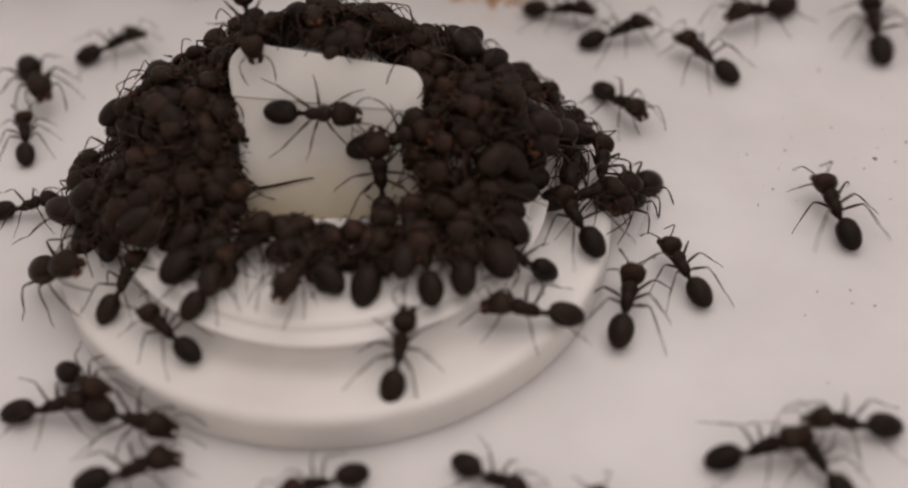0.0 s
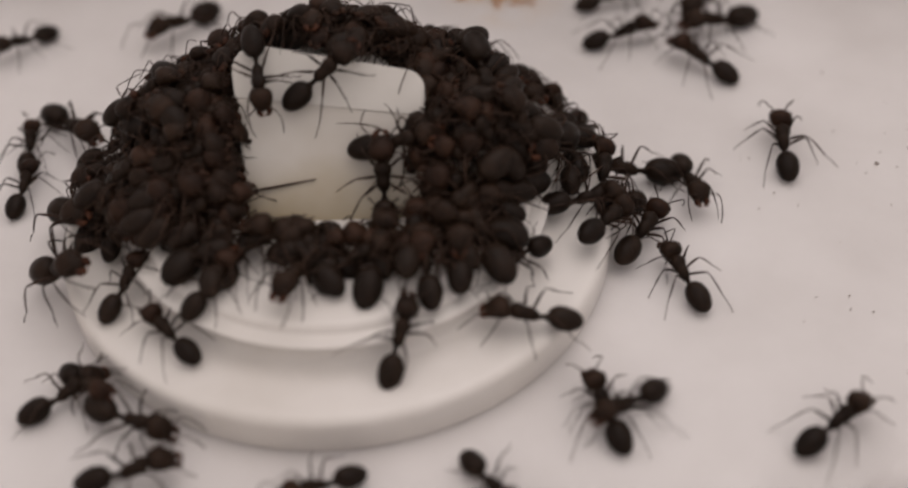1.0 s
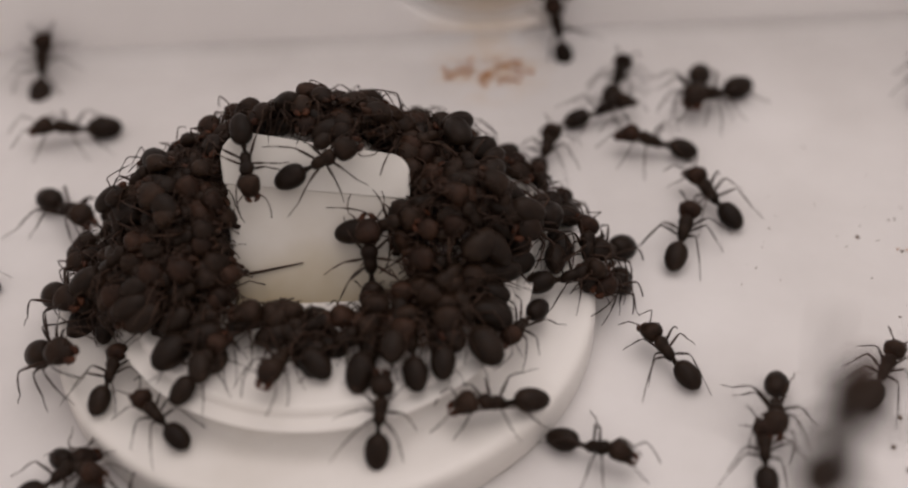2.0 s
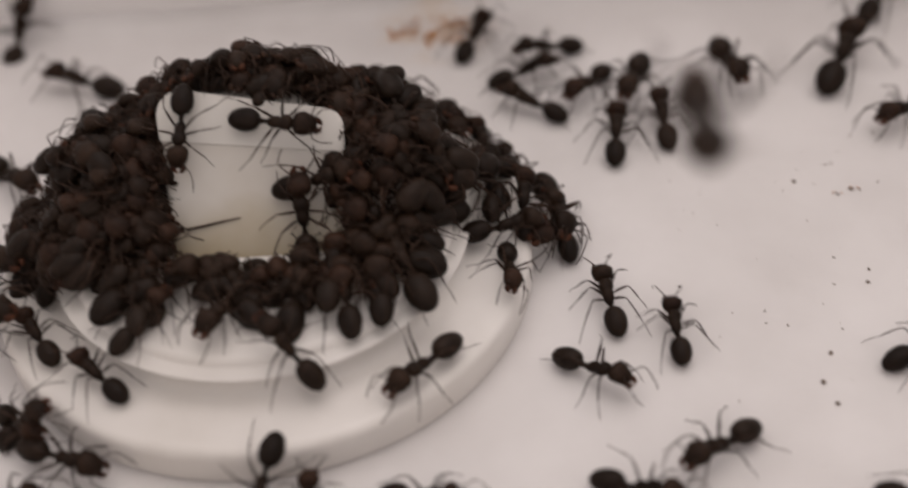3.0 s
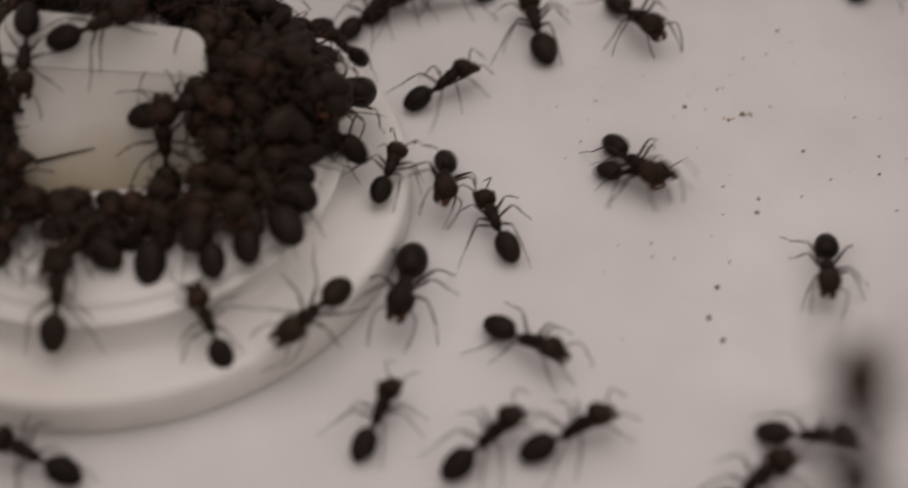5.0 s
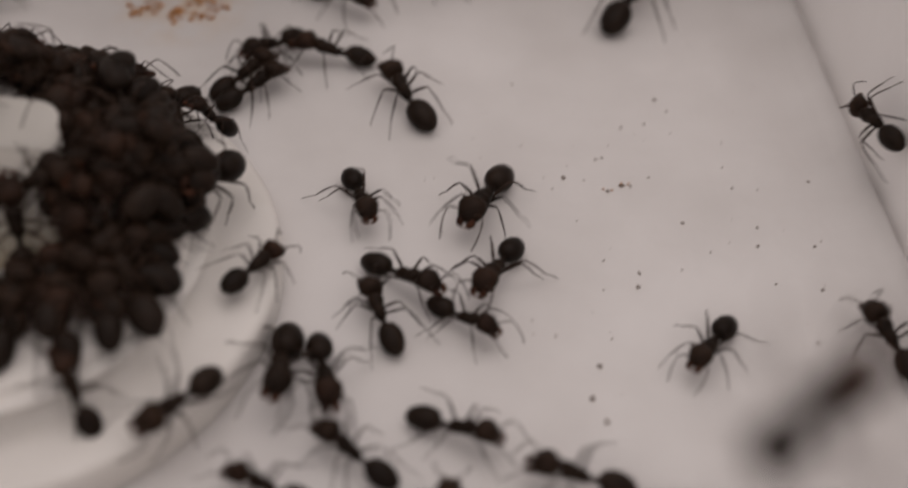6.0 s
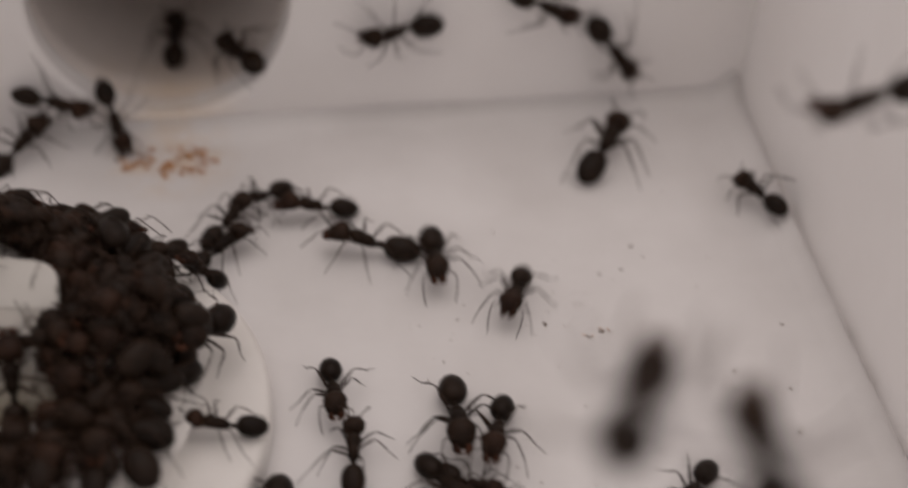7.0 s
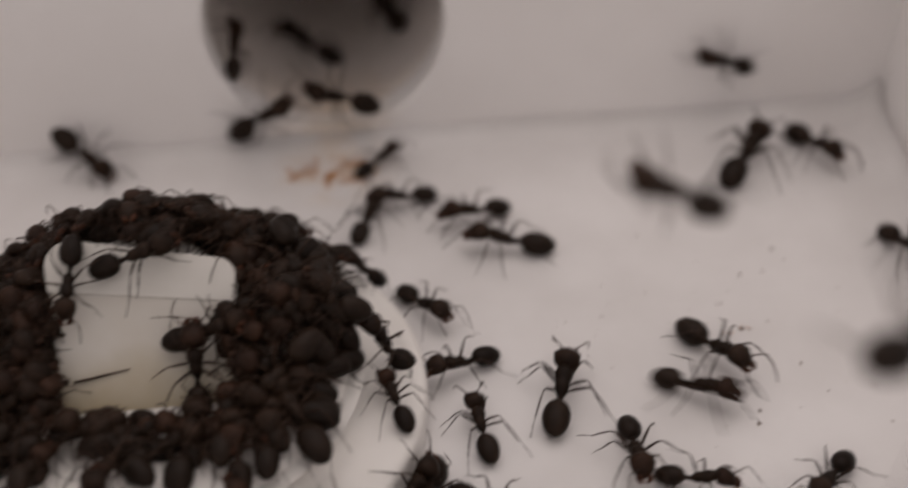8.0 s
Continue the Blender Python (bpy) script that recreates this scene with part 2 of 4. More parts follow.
# ---------- the feeding dish ----------
def rounded_loop(corners, radii, per=7):
    """A closed outline with rounded corners, the same count of points for any radii."""
    pts = []
    n = len(corners)
    for i in range(n):
        p, a, b = Vector(corners[i]), Vector(corners[i - 1]), Vector(corners[(i + 1) % n])
        da, db = (a - p).normalized(), (b - p).normalized()
        half = math.acos(max(-1, min(1, da.dot(db)))) / 2
        radius = radii[i]
        s, e = p + da * radius / math.tan(half), p + db * radius / math.tan(half)
        c = p + (da + db).normalized() * radius / math.sin(half)
        va, vb = s - c, e - c
        a0 = math.atan2(va.y, va.x)
        turn = (math.atan2(vb.y, vb.x) - a0 + math.pi) % (2 * math.pi) - math.pi
        for k in range(per):
            a = a0 + turn * k / (per - 1)
            pts.append(c + radius * Vector((math.cos(a), math.sin(a))))
    return pts


TIER_Z, FLANGE_Z = 0.6, 0.33
SLOPE = math.radians(45)                     # lean of the feeding panel
PANEL_MID = Vector((0.0, -0.16, 0.85))
PANEL_U, PANEL_V = Vector((1, 0, 0)), Vector((0, math.cos(SLOPE), math.sin(SLOPE)))
PANEL_N = PANEL_U.cross(PANEL_V)


def front_line(x):
    return -0.75 + 0.55 * abs(x)


def mound(x, y):
    """Height of the dish's raised middle: a slanted front, rounded flanks and back."""
    front = PANEL_MID.z + (y - PANEL_MID.y) * math.tan(SLOPE)
    d = math.hypot(x * 0.95, y - 0.5)
    flank = 1.44 - 1.3 * max(0.0, d - 0.42) - 0.12 * min(1.0, max(0.0, x + 0.6))
    r, away = math.hypot(x, y), math.atan2(-x, -y)
    shoulder = min(1.0, max(0.0, (abs(away) - 0.75) / 0.6)) * min(1.0, max(0.0, (1.72 - r) / 0.22)) * min(1.0, max(0.0, (r - 0.75) / 0.3))
    return max(TIER_Z + 0.36 * shoulder if y > front_line(x) else TIER_Z, min(front, flank))


def feeding_dish():
    dish = new("feeding_dish")
    tagged(dish, "round white stepped plastic feeding dish crowded with ants", "dish")
    # base: a turned disc with a bevelled flange and one step
    bm = bmesh.new()
    n = 128
    prof = [(0.05, 0.004), (2.2, 0.004), (2.245, 0.02), (2.25, 0.035), (2.25, 0.24), (2.247, 0.265), (2.237, 0.29), (2.22, 0.308), (2.195, 0.322), (2.17, 0.328), (2.12, 0.33), (1.8, 0.326), (1.75, 0.332), (1.715, 0.345), (1.69, 0.366), (1.672, 0.392), (1.655, 0.425),
            (1.592, 0.562), (1.578, 0.582), (1.56, 0.596), (1.54, 0.604), (1.51, 0.606), (0.05, 0.6)]
    rings = [[Vector((r * math.cos(2 * math.pi * i / n), r * math.sin(2 * math.pi * i / n), z)) * U for i in range(n)] for r, z in prof]
    loft(bm, rings)
    bmesh.ops.recalc_face_normals(bm, faces=bm.faces)
    part("base", bm, M_DISH, dish)
    # the raised middle
    bm = bmesh.new()
    n, rows = 96, []
    for r in [1.74 * k / 46 for k in range(1, 47)]:
        rows.append([bm.verts.new(Vector((r * math.cos(2 * math.pi * i / n), r * math.sin(2 * math.pi * i / n), 0))) for i in range(n)])
    for ring in rows:
        for v in ring:
            v.co = Vector((v.co.x, v.co.y, mound(v.co.x, v.co.y) + 0.004 - (0.06 if math.hypot(v.co.x, v.co.y) > 1.5 else 0.0))) * U
    for a, c in zip(rows, rows[1:]):
        for i in range(n):
            bm.faces.new((a[i], c[i], c[(i + 1) % n], a[(i + 1) % n]))
    bm.faces.new(rows[0])
    bmesh.ops.smooth_vert(bm, verts=[v for v in bm.verts if not v.is_boundary], factor=0.5, use_axis_x=False, use_axis_y=False, use_axis_z=True)
    bmesh.ops.recalc_face_normals(bm, faces=bm.faces)
    part("raised_middle", bm, M_DISH, dish, "raised white plastic middle of the dish")

    def slab(name, corners, radii, low, high, mat, label):
        """A plate with rounded corners on the slanted front."""
        bm = bmesh.new()
        rings = []
        for shrink, h in ((0.0, low), (0.0, high - 0.025), (0.008, high - 0.008), (0.025, high)):
            mid = sum((Vector(c) for c in corners), Vector((0, 0))) / len(corners)
            cs = [Vector(c) + (mid - Vector(c)).normalized() * shrink * 1.4 for c in corners]
            rings.append([(PANEL_MID + PANEL_U * p.x + PANEL_V * p.y + PANEL_N * h) * U for p in rounded_loop(cs, [r - shrink for r in radii])])
        loft(bm, rings)
        bmesh.ops.recalc_face_normals(bm, faces=bm.faces)
        return part(name, bm, mat, dish, label, smooth=False)

    m, nt, p = material("sugar_soaked_plastic")
    nz = noise_node(nt, 75.0, 4)
    r = ramp_node(nt, nz.outputs["Fac"], [(0.32, (0.46, 0.42, 0.36)), (0.5, (0.52, 0.49, 0.445)), (0.68, (0.57, 0.55, 0.515))])
    # the syrup has run down and dried yellow along the lower edge
    co = nt.nodes.new("ShaderNodeTexCoord")
    axes = nt.nodes.new("ShaderNodeSeparateXYZ")
    nt.links.new(co.outputs["Object"], axes.inputs[0])
    wave = nt.nodes.new("ShaderNodeMath")
    wave.operation = "MULTIPLY_ADD"
    nt.links.new(nz.outputs["Fac"], wave.inputs[0])
    wave.inputs[1].default_value = 0.004
    nt.links.new(axes.outputs[2], wave.inputs[2])
    run = nt.nodes.new("ShaderNodeMapRange")
    for i, v in zip(("From Min", "From Max", "To Min", "To Max"), (0.0072, 0.0118, 0.95, 0.0)):
        run.inputs[i].default_value = v
    nt.links.new(wave.outputs[0], run.inputs["Value"])
    mix = nt.nodes.new("ShaderNodeMixRGB")
    nt.links.new(run.outputs[0], mix.inputs[0])
    nt.links.new(r.outputs[0], mix.inputs[1])
    mix.inputs[2].default_value = (0.34, 0.275, 0.16, 1)
    nt.links.new(mix.outputs[0], p.inputs["Base Color"])
    p.inputs["Roughness"].default_value = 0.25
    p.inputs["IOR"].default_value = 1.4
    slab("feeding_panel", [(-0.66, -0.6), (0.74, -0.6), (0.745, 0.43), (-0.735, 0.62)], (0.04, 0.04, 0.04, 0.04), -0.02, 0.036, m, "slanted panel wet with yellowish sugar water")
    slab("panel_lip", [(-0.745, 0.6), (0.75, 0.41), (0.765, 0.76), (-0.79, 1.06)], (0.03, 0.03, 0.17, 0.2), -0.03, 0.048, M_LIP, "bright white lip above the panel")
    return dish


feeding_dish()


# ---------- ants ----------
LEG_ROOTS = [(0.045, 0.095, 0.185), (0.05, 0.03, 0.17), (0.045, -0.04, 0.155)]
LEG_SHAPE = [  # thigh, shin and foot, as steps from the root
    [(0.16, 0.13, 0.12), (0.12, 0.13, -0.165), (0.05, 0.11, -0.14)],
    [(0.21, 0.0, 0.13), (0.15, -0.035, -0.185), (0.10, -0.04, -0.115)],
    [(0.17, -0.17, 0.16), (0.12, -0.2, -0.2), (0.07, -0.17, -0.115)]]


def leg_mesh(side, k, rng, tucked=False):
    """Thick thigh, thinner shin and a fine many-jointed foot, with a narrow joint between each."""
    turn = Matrix.Rotation(math.radians(rng.uniform(-15, 15)), 3, "Z")
    reach = rng.uniform(0.55, 0.85) if tucked else rng.uniform(0.8, 1.0)
    rise = 0.75 if tucked else 1.0
    p = Vector((0, 0, 0))
    pts, rad = [p.copy()], [0.016]
    radii = ((0.0165, 0.01), (0.0095, 0.0075), (0.0052, 0.0036))
    for step, (r0, r1) in zip(LEG_SHAPE[k], radii):
        s = Vector((step[0] * reach, step[1] * reach, step[2] * rise))
        s = turn @ s
        s.x *= side
        bow = Vector((0, 0, 0.012))
        pts += [p + s * 0.1, p + s * 0.4 + bow, p + s * 0.75 + bow * 0.7, p + s * 0.95]
        rad += [r0 * 0.7, r0, (r0 + r1) / 2, r1 * 0.85]
        p = p + s
    pts.append(p)
    rad.append(0.0045)
    return tube(pts, rad, 5)


def build_ant(seed, size, red, tucked=False):
    """An ant that faces +y and stands on the ground at its origin, head high and gaster low; a plain thing with its parts."""
    rng = random.Random(seed)
    ant = new("ant")
    tagged(ant, "glossy black-brown worker ant", "ant", "ants of the colony")
    part("thorax", body_of([(0.178, 0.262, 0.02, 0.022), (0.155, 0.258, 0.052, 0.05), (0.12, 0.252, 0.08, 0.075), (0.075, 0.24, 0.088, 0.083), (0.035, 0.222, 0.07, 0.07),
                            (0.015, 0.212, 0.062, 0.064), (-0.02, 0.205, 0.067, 0.072), (-0.065, 0.188, 0.062, 0.066), (-0.105, 0.165, 0.042, 0.046), (-0.125, 0.155, 0.015, 0.016)]), M_ANT, ant)
    part("petiole", body_of([(-0.115, 0.155, 0.016, 0.016), (-0.138, 0.162, 0.028, 0.042), (-0.155, 0.15, 0.018, 0.02), (-0.17, 0.152, 0.034, 0.042), (-0.187, 0.146, 0.032, 0.034),
                             (-0.21, 0.142, 0.024, 0.024)], 10), M_ANT, ant)
    fat = rng.uniform(0.92, 1.1)
    droop = rng.uniform(0.015, 0.04)
    end = -0.188 - 0.37 * fat
    rows = []
    for i in range(17):
        a = math.pi * i / 16
        c, w = math.cos(a), max(0.05, math.sin(a) ** 0.92)
        egg = 1.0 + 0.1 * c
        rows.append(((end - 0.188) / 2 - c * (end + 0.188) / 2, 0.13 + droop * c, 0.132 * fat * w * egg, 0.122 * fat * w * egg))
    part("gaster", body_of(rows, 18), M_GASTER, ant)
    head = part("head", body_of([(0.16, 0.262, 0.03, 0.032), (0.172, 0.272, 0.078, 0.066), (0.2, 0.286, 0.113, 0.09), (0.245, 0.294, 0.126, 0.1), (0.3, 0.288, 0.122, 0.094),
                                 (0.352, 0.27, 0.104, 0.076), (0.392, 0.252, 0.078, 0.052), (0.412, 0.243, 0.035, 0.022)], 16), M_HEAD_RED if red else M_HEAD, ant)
    for s in (-1, 1):
        jaw = tube([(0.05 * s, 0.385, 0.246), (0.056 * s, 0.412, 0.236), (0.04 * s, 0.444, 0.226), (0.008 * s, 0.46, 0.22)], [0.034, 0.036, 0.027, 0.008], 7)
        part("mandible", jaw, M_HEAD_RED if tucked else M_JAW, head, "" if tucked else "reddish brown jaw")
        eye = bmesh.new()
        bmesh.ops.create_icosphere(eye, subdivisions=2, radius=1.0)
        for v in eye.verts:
            v.co = Vector((0.112 * s + v.co.x * 0.014, 0.285 + v.co.y * 0.024, 0.318 + v.co.z * 0.02)) * U
        part("eye", eye, M_ANT, head)
        a = rng.uniform(-0.06, 0.06)
        bent = [(0.045 * s, 0.36, 0.3), (0.1 * s, 0.345, 0.325), (0.145 * s, 0.36, 0.32), (0.155 * s, 0.385, 0.29), (0.14 * s, 0.425, 0.24), (0.11 * s, 0.46, 0.19), (0.08 * s, 0.475, 0.15)]
        feeler = tube(bent if tucked else [(0.045 * s, 0.365, 0.3), (0.09 * s, 0.39 + a * 0.4, 0.335), (0.15 * s, 0.44 + a, 0.365), (0.168 * s, 0.468 + a, 0.358),
                       (0.178 * s, 0.52 + a, 0.3), (0.17 * s, 0.585 + 1.3 * a, 0.215), (0.15 * s, 0.64 + 1.4 * a, 0.14)],
                      [0.0075, 0.008, 0.0075, 0.0062, 0.0062, 0.0072, 0.005], 5)
        part("antenna", feeler, M_LEG, head)
        for k in range(3):
            leg = part("leg", leg_mesh(s, k, rng, tucked), M_LEG, ant)
            x, y, z = LEG_ROOTS[k]
            leg.location = Vector((x * s, y, z)) * U
    ant.scale = (size, size, size)
    return ant



PROTOS = [build_ant(11 + i, s, i % 3 == 0) for i, s in enumerate((0.66, 0.72, 0.77, 0.82, 0.87, 0.93))]
# feeding ants hold their legs and feelers close
PROTOS += [build_ant(31 + i, s, i % 3 == 0, True) for i, s in enumerate((0.66, 0.71, 0.76, 0.81, 0.86, 0.9))]
# one large worker
PROTOS.append(build_ant(61, 1.1, False))
used = set()


def ant_at(kind, m, label=""):
    """The first ant of a kind is the built one, later ones are copies."""
    proto = PROTOS[kind]
    if kind in used:
        ant = copy_thing(proto, m)
    else:
        used.add(kind)
        proto.matrix_basis = m @ Matrix.Diagonal((*proto.scale, 1))
        ant = proto
    if label:
        ant["label"] = label
    return ant


def surface(x, y):
    """Height of the floor or the dish, in centimetres."""
    r = math.hypot(x, y)
    d = right_x(y) - x
    if d < 0.5:
        return 0.5 - math.sqrt(max(0.0, 0.25 - (0.5 - max(d, 0.03)) ** 2))
    if r > 2.3:
        return 0.0
    if r > 2.2:
        return 0.33 * (2.3 - r) / 0.1
    step_z = FLANGE_Z + (TIER_Z - FLANGE_Z) * min(1.0, (1.68 - r) / 0.13) if r < 1.68 else FLANGE_Z
    high = mound(x, y) if r < 1.72 else 0.0
    return high if high > TIER_Z + 0.01 else step_z


def on_ground(x, y, deg, lift=0.0, tilt=0.0, roll=0.0):
    """A pose that follows the slope of floor, dish and mound."""
    e = 0.22
    gx = (surface(x + e, y) - surface(x - e, y)) / (2 * e)
    gy = (surface(x, y + e) - surface(x, y - e)) / (2 * e)
    up = Vector((-gx, -gy, 1)).normalized()
    c, s = math.cos(math.radians(deg)), math.sin(math.radians(deg))
    ahead = Vector((c, s, gx * c + gy * s)).normalized()
    m = Matrix((ahead.cross(up), ahead, up)).transposed().to_4x4()
    m.translation = (Vector((x, y, max(surface(x, y), 0.25 * sum(surface(x + a, y + b) for a, b in ((e, 0), (-e, 0), (0, e), (0, -e)))))) + up * lift) * U
    return m @ pose(0, 0, 0, tilt, roll, 0)


def crowd():
    """Ants packed round the panel, their heads mostly towards it."""
    rng = random.Random(5)
    made, filing = [], []
    edges = [(-180, 1.9), (-165, 1.76), (-150, 1.6), (-135, 1.4), (-115, 1.14), (-90, 1.06), (-65, 1.1), (-45, 1.36), (-30, 1.52), (-10, 1.62), (10, 1.7), (30, 1.8), (50, 1.74),
             (75, 1.36), (95, 1.26), (115, 1.36), (135, 1.7), (155, 1.86), (180, 1.84)]

    def outer(a):
        for (a0, r0), (a1, r1) in zip(edges, edges[1:]):
            if a0 <= a <= a1:
                return r0 + (r1 - r0) * (a - a0) / (a1 - a0)
        return 1.8

    def ragged(a):
        """The crowd's uneven outline: single ants stick out, gaps reach in."""
        c, d = math.cos(math.radians(a)), math.sin(math.radians(a))
        return outer(a) + 0.42 * noise.noise(Vector((3.1 * c, 3.1 * d, 4.0))) + 0.16 * noise.noise(Vector((8 * c, 8 * d, 9.0)))

    def to_panel(x, y):
        """The nearest point of the panel's outline, seen from above."""
        px = max(-0.76, min(0.74, x))
        top = 0.48 - 0.16 * px
        return px, max(-0.5, min(top, y))

    # spots of bare white plastic inside the crowd
    bare = [(1.31, 0.77, 0.3), (1.61, 0.43, 0.36), (1.7, -0.12, 0.36), (-1.59, 0.95, 0.3), (1.43, 1.01, 0.26), (1.5, -0.5, 0.22), (-1.3, -0.9, 0.32)]

    def is_bare(x, y):
        return any(math.hypot(x - u, y - v) < r for u, v, r in bare)

    def settle(x, y, turn, lift, tilt, roll, loose=False):
        where = on_ground(x, y, turn, lift, tilt, roll)
        made.append((ant_at(rng.choice((0, 1, 2, 2, 3, 4) if loose else (6, 6, 7, 7, 8, 8, 9, 9, 10, 11)), where, "black-brown worker ant feeding in a dense crowd on the dish"), where))

    taken = []
    tries = 0
    while len(made) < 205 and tries < 20000:
        tries += 1
        x, y = rng.uniform(-2.2, 2.1), rng.uniform(-1.4, 1.8)
        a, r = math.degrees(math.atan2(y, x)), math.hypot(x, y)
        px, py = to_panel(x, y)
        gap = math.hypot(x - px, y - py)
        front = y < -0.45 and abs(x) < 1.0
        if r > ragged(a) - 0.38 or gap < (0.34 if front else 0.24) or rng.random() < 0.3 * min(1.0, gap / 0.9):
            continue
        if is_bare(x, y) or any(math.hypot(x - u, y - v) < 0.07 for u, v in taken):
            continue
        taken.append((x, y))
        behind = 42 < a < 158
        layer = 0 if behind else (rng.choice((0, 0, 1)) if front else rng.choice((0, 0, 1, 1, 2)))
        turn = math.degrees(math.atan2(py - y, px - x)) + rng.gauss(0, 30 if gap < 0.45 else 70)
        if (behind or front) and rng.random() < 0.55:
            turn = rng.choice((0, 180)) + rng.gauss(0, 35)
        settle(x, y, turn, (0.0, 0.1, 0.19)[layer] * rng.uniform(0.6, 1.15), rng.gauss(0, 12), rng.gauss(0, 14), (behind and r > 0.95) or rng.random() < 0.12)
    # the fringe: ants side by side with white between them, gasters outward
    tries = 0
    while len(made) < 295 and tries < 6000:
        tries += 1
        a = rng.uniform(-180, 180)
        r = ragged(a) - rng.uniform(0.1, 0.42)
        x, y = r * math.cos(math.radians(a)), r * math.sin(math.radians(a))
        px, py = to_panel(x, y)
        if is_bare(x, y) or (-172 < a < -140 and r > 1.45) or math.hypot(x - px, y - py) < 0.3 or any(math.hypot(x - u, y - v) < 0.19 for u, v in taken):
            continue
        taken.append((x, y))
        turn = math.degrees(math.atan2(py - y, px - x)) + rng.choice((rng.gauss(0, 35), rng.gauss(0, 90)))
        settle(x, y, turn, 0.0, rng.gauss(0, 5), rng.gauss(0, 5), rng.random() < 0.85)
    # a loose ring of ants on the flange behind and beside the mass, white showing between them
    tries = 0
    ring_from = len(made)
    while len(made) < ring_from + 20 and tries < 3000:
        tries += 1
        a = rng.choice((rng.uniform(35, 75), rng.uniform(105, 178), rng.uniform(105, 178)))
        r = rng.uniform(1.78, 2.15)
        x, y = r * math.cos(math.radians(a)), r * math.sin(math.radians(a))
        if any(math.hypot(x - u, y - v) < 0.2 for u, v in taken):
            continue
        taken.append((x, y))
        settle(x, y, a + rng.choice((90, -90, 180)) + rng.gauss(0, 30), 0.0, rng.gauss(0, 4), rng.gauss(0, 4), True)
    # a file of ants, head to tail, along the rim beside the crowd
    for a in range(-4, 66, 5):
        r = 2.05 + rng.gauss(0, 0.09)
        x, y = r * math.cos(math.radians(a)), r * math.sin(math.radians(a))
        if not any(math.hypot(x - u, y - v) < 0.12 for u, v in taken):
            turn = a + rng.choice((90, 90, -90, 180)) + rng.gauss(0, 22)
            filing.append((ant_at(rng.choice((0, 1, 2, 2, 3)), on_ground(x, y, turn), "black-brown worker ant in a file on the rim of the dish"), x, y, turn, a))
    # ants that climb over the crest behind the panel
    for a in range(52, 150, 6):
        r = rng.uniform(1.05, 1.3)
        x, y = r * math.cos(math.radians(a + rng.gauss(0, 2))), r * math.sin(math.radians(a))
        settle(x, y, rng.choice((a + 180, a + 90, a - 90)) + rng.gauss(0, 30), rng.uniform(0.0, 0.1), rng.gauss(0, 10), rng.gauss(0, 10), True)
    # ants pressed against the panel's sides
    for x, y, turn in ((-0.97, -0.36, 20), (-1.0, -0.12, -10), (-0.98, 0.08, 0), (-0.86, -0.56, 45), (-0.96, 0.28, -20), (-0.9, -0.24, 60), (-0.92, -0.42, -30), (0.98, -0.3, 170), (0.97, 0.0, 190)):
        settle(x, y, turn + rng.gauss(0, 8), 0.08, rng.gauss(0, 6), rng.gauss(0, 8))
    # a row of feeding ants along the front, side by side, gasters outward
    for gx, gy in ((1.45, -0.28), (1.4, -0.45), (1.4, -0.63), (1.28, -0.8), (1.36, -0.96), (1.12, -0.98), (1.16, -1.2), (0.92, -1.1)):
        px, py = to_panel(gx * 0.6, gy)
        turn = math.degrees(math.atan2(py - gy, px - gx))
        x, y = gx + 0.28 * math.cos(math.radians(turn)), gy + 0.28 * math.sin(math.radians(turn))
        settle(x, y, turn + rng.gauss(0, 20), 0.02, rng.gauss(0, 6), rng.gauss(0, 8), gx > 1.0)
    # in front of the panel they stand along its lower edge
    for x, y, turn in ((0.74, -0.84, 160), (0.5, -0.86, 20), (0.24, -0.84, 195), (-0.02, -0.88, -15), (-0.3, -0.85, 170), (-0.56, -0.84, 30), (0.4, -0.98, 75), (-0.14, -0.99, 110)):
        settle(x, y, turn + rng.gauss(0, 14), 0.0, rng.gauss(0, 5), rng.gauss(0, 6))
    return made, filing


crowding, filing = crowd()

LABEL = {"floor": "black-brown worker ant on the white plastic", "wall": "black-brown worker ant climbing the white back wall", "lid": "dark worker ant crossing upside down at the top of the box",
         "tunnel": "dark worker ant inside the round tunnel", "panel": "black-brown worker ant on the slanted feeding panel"}


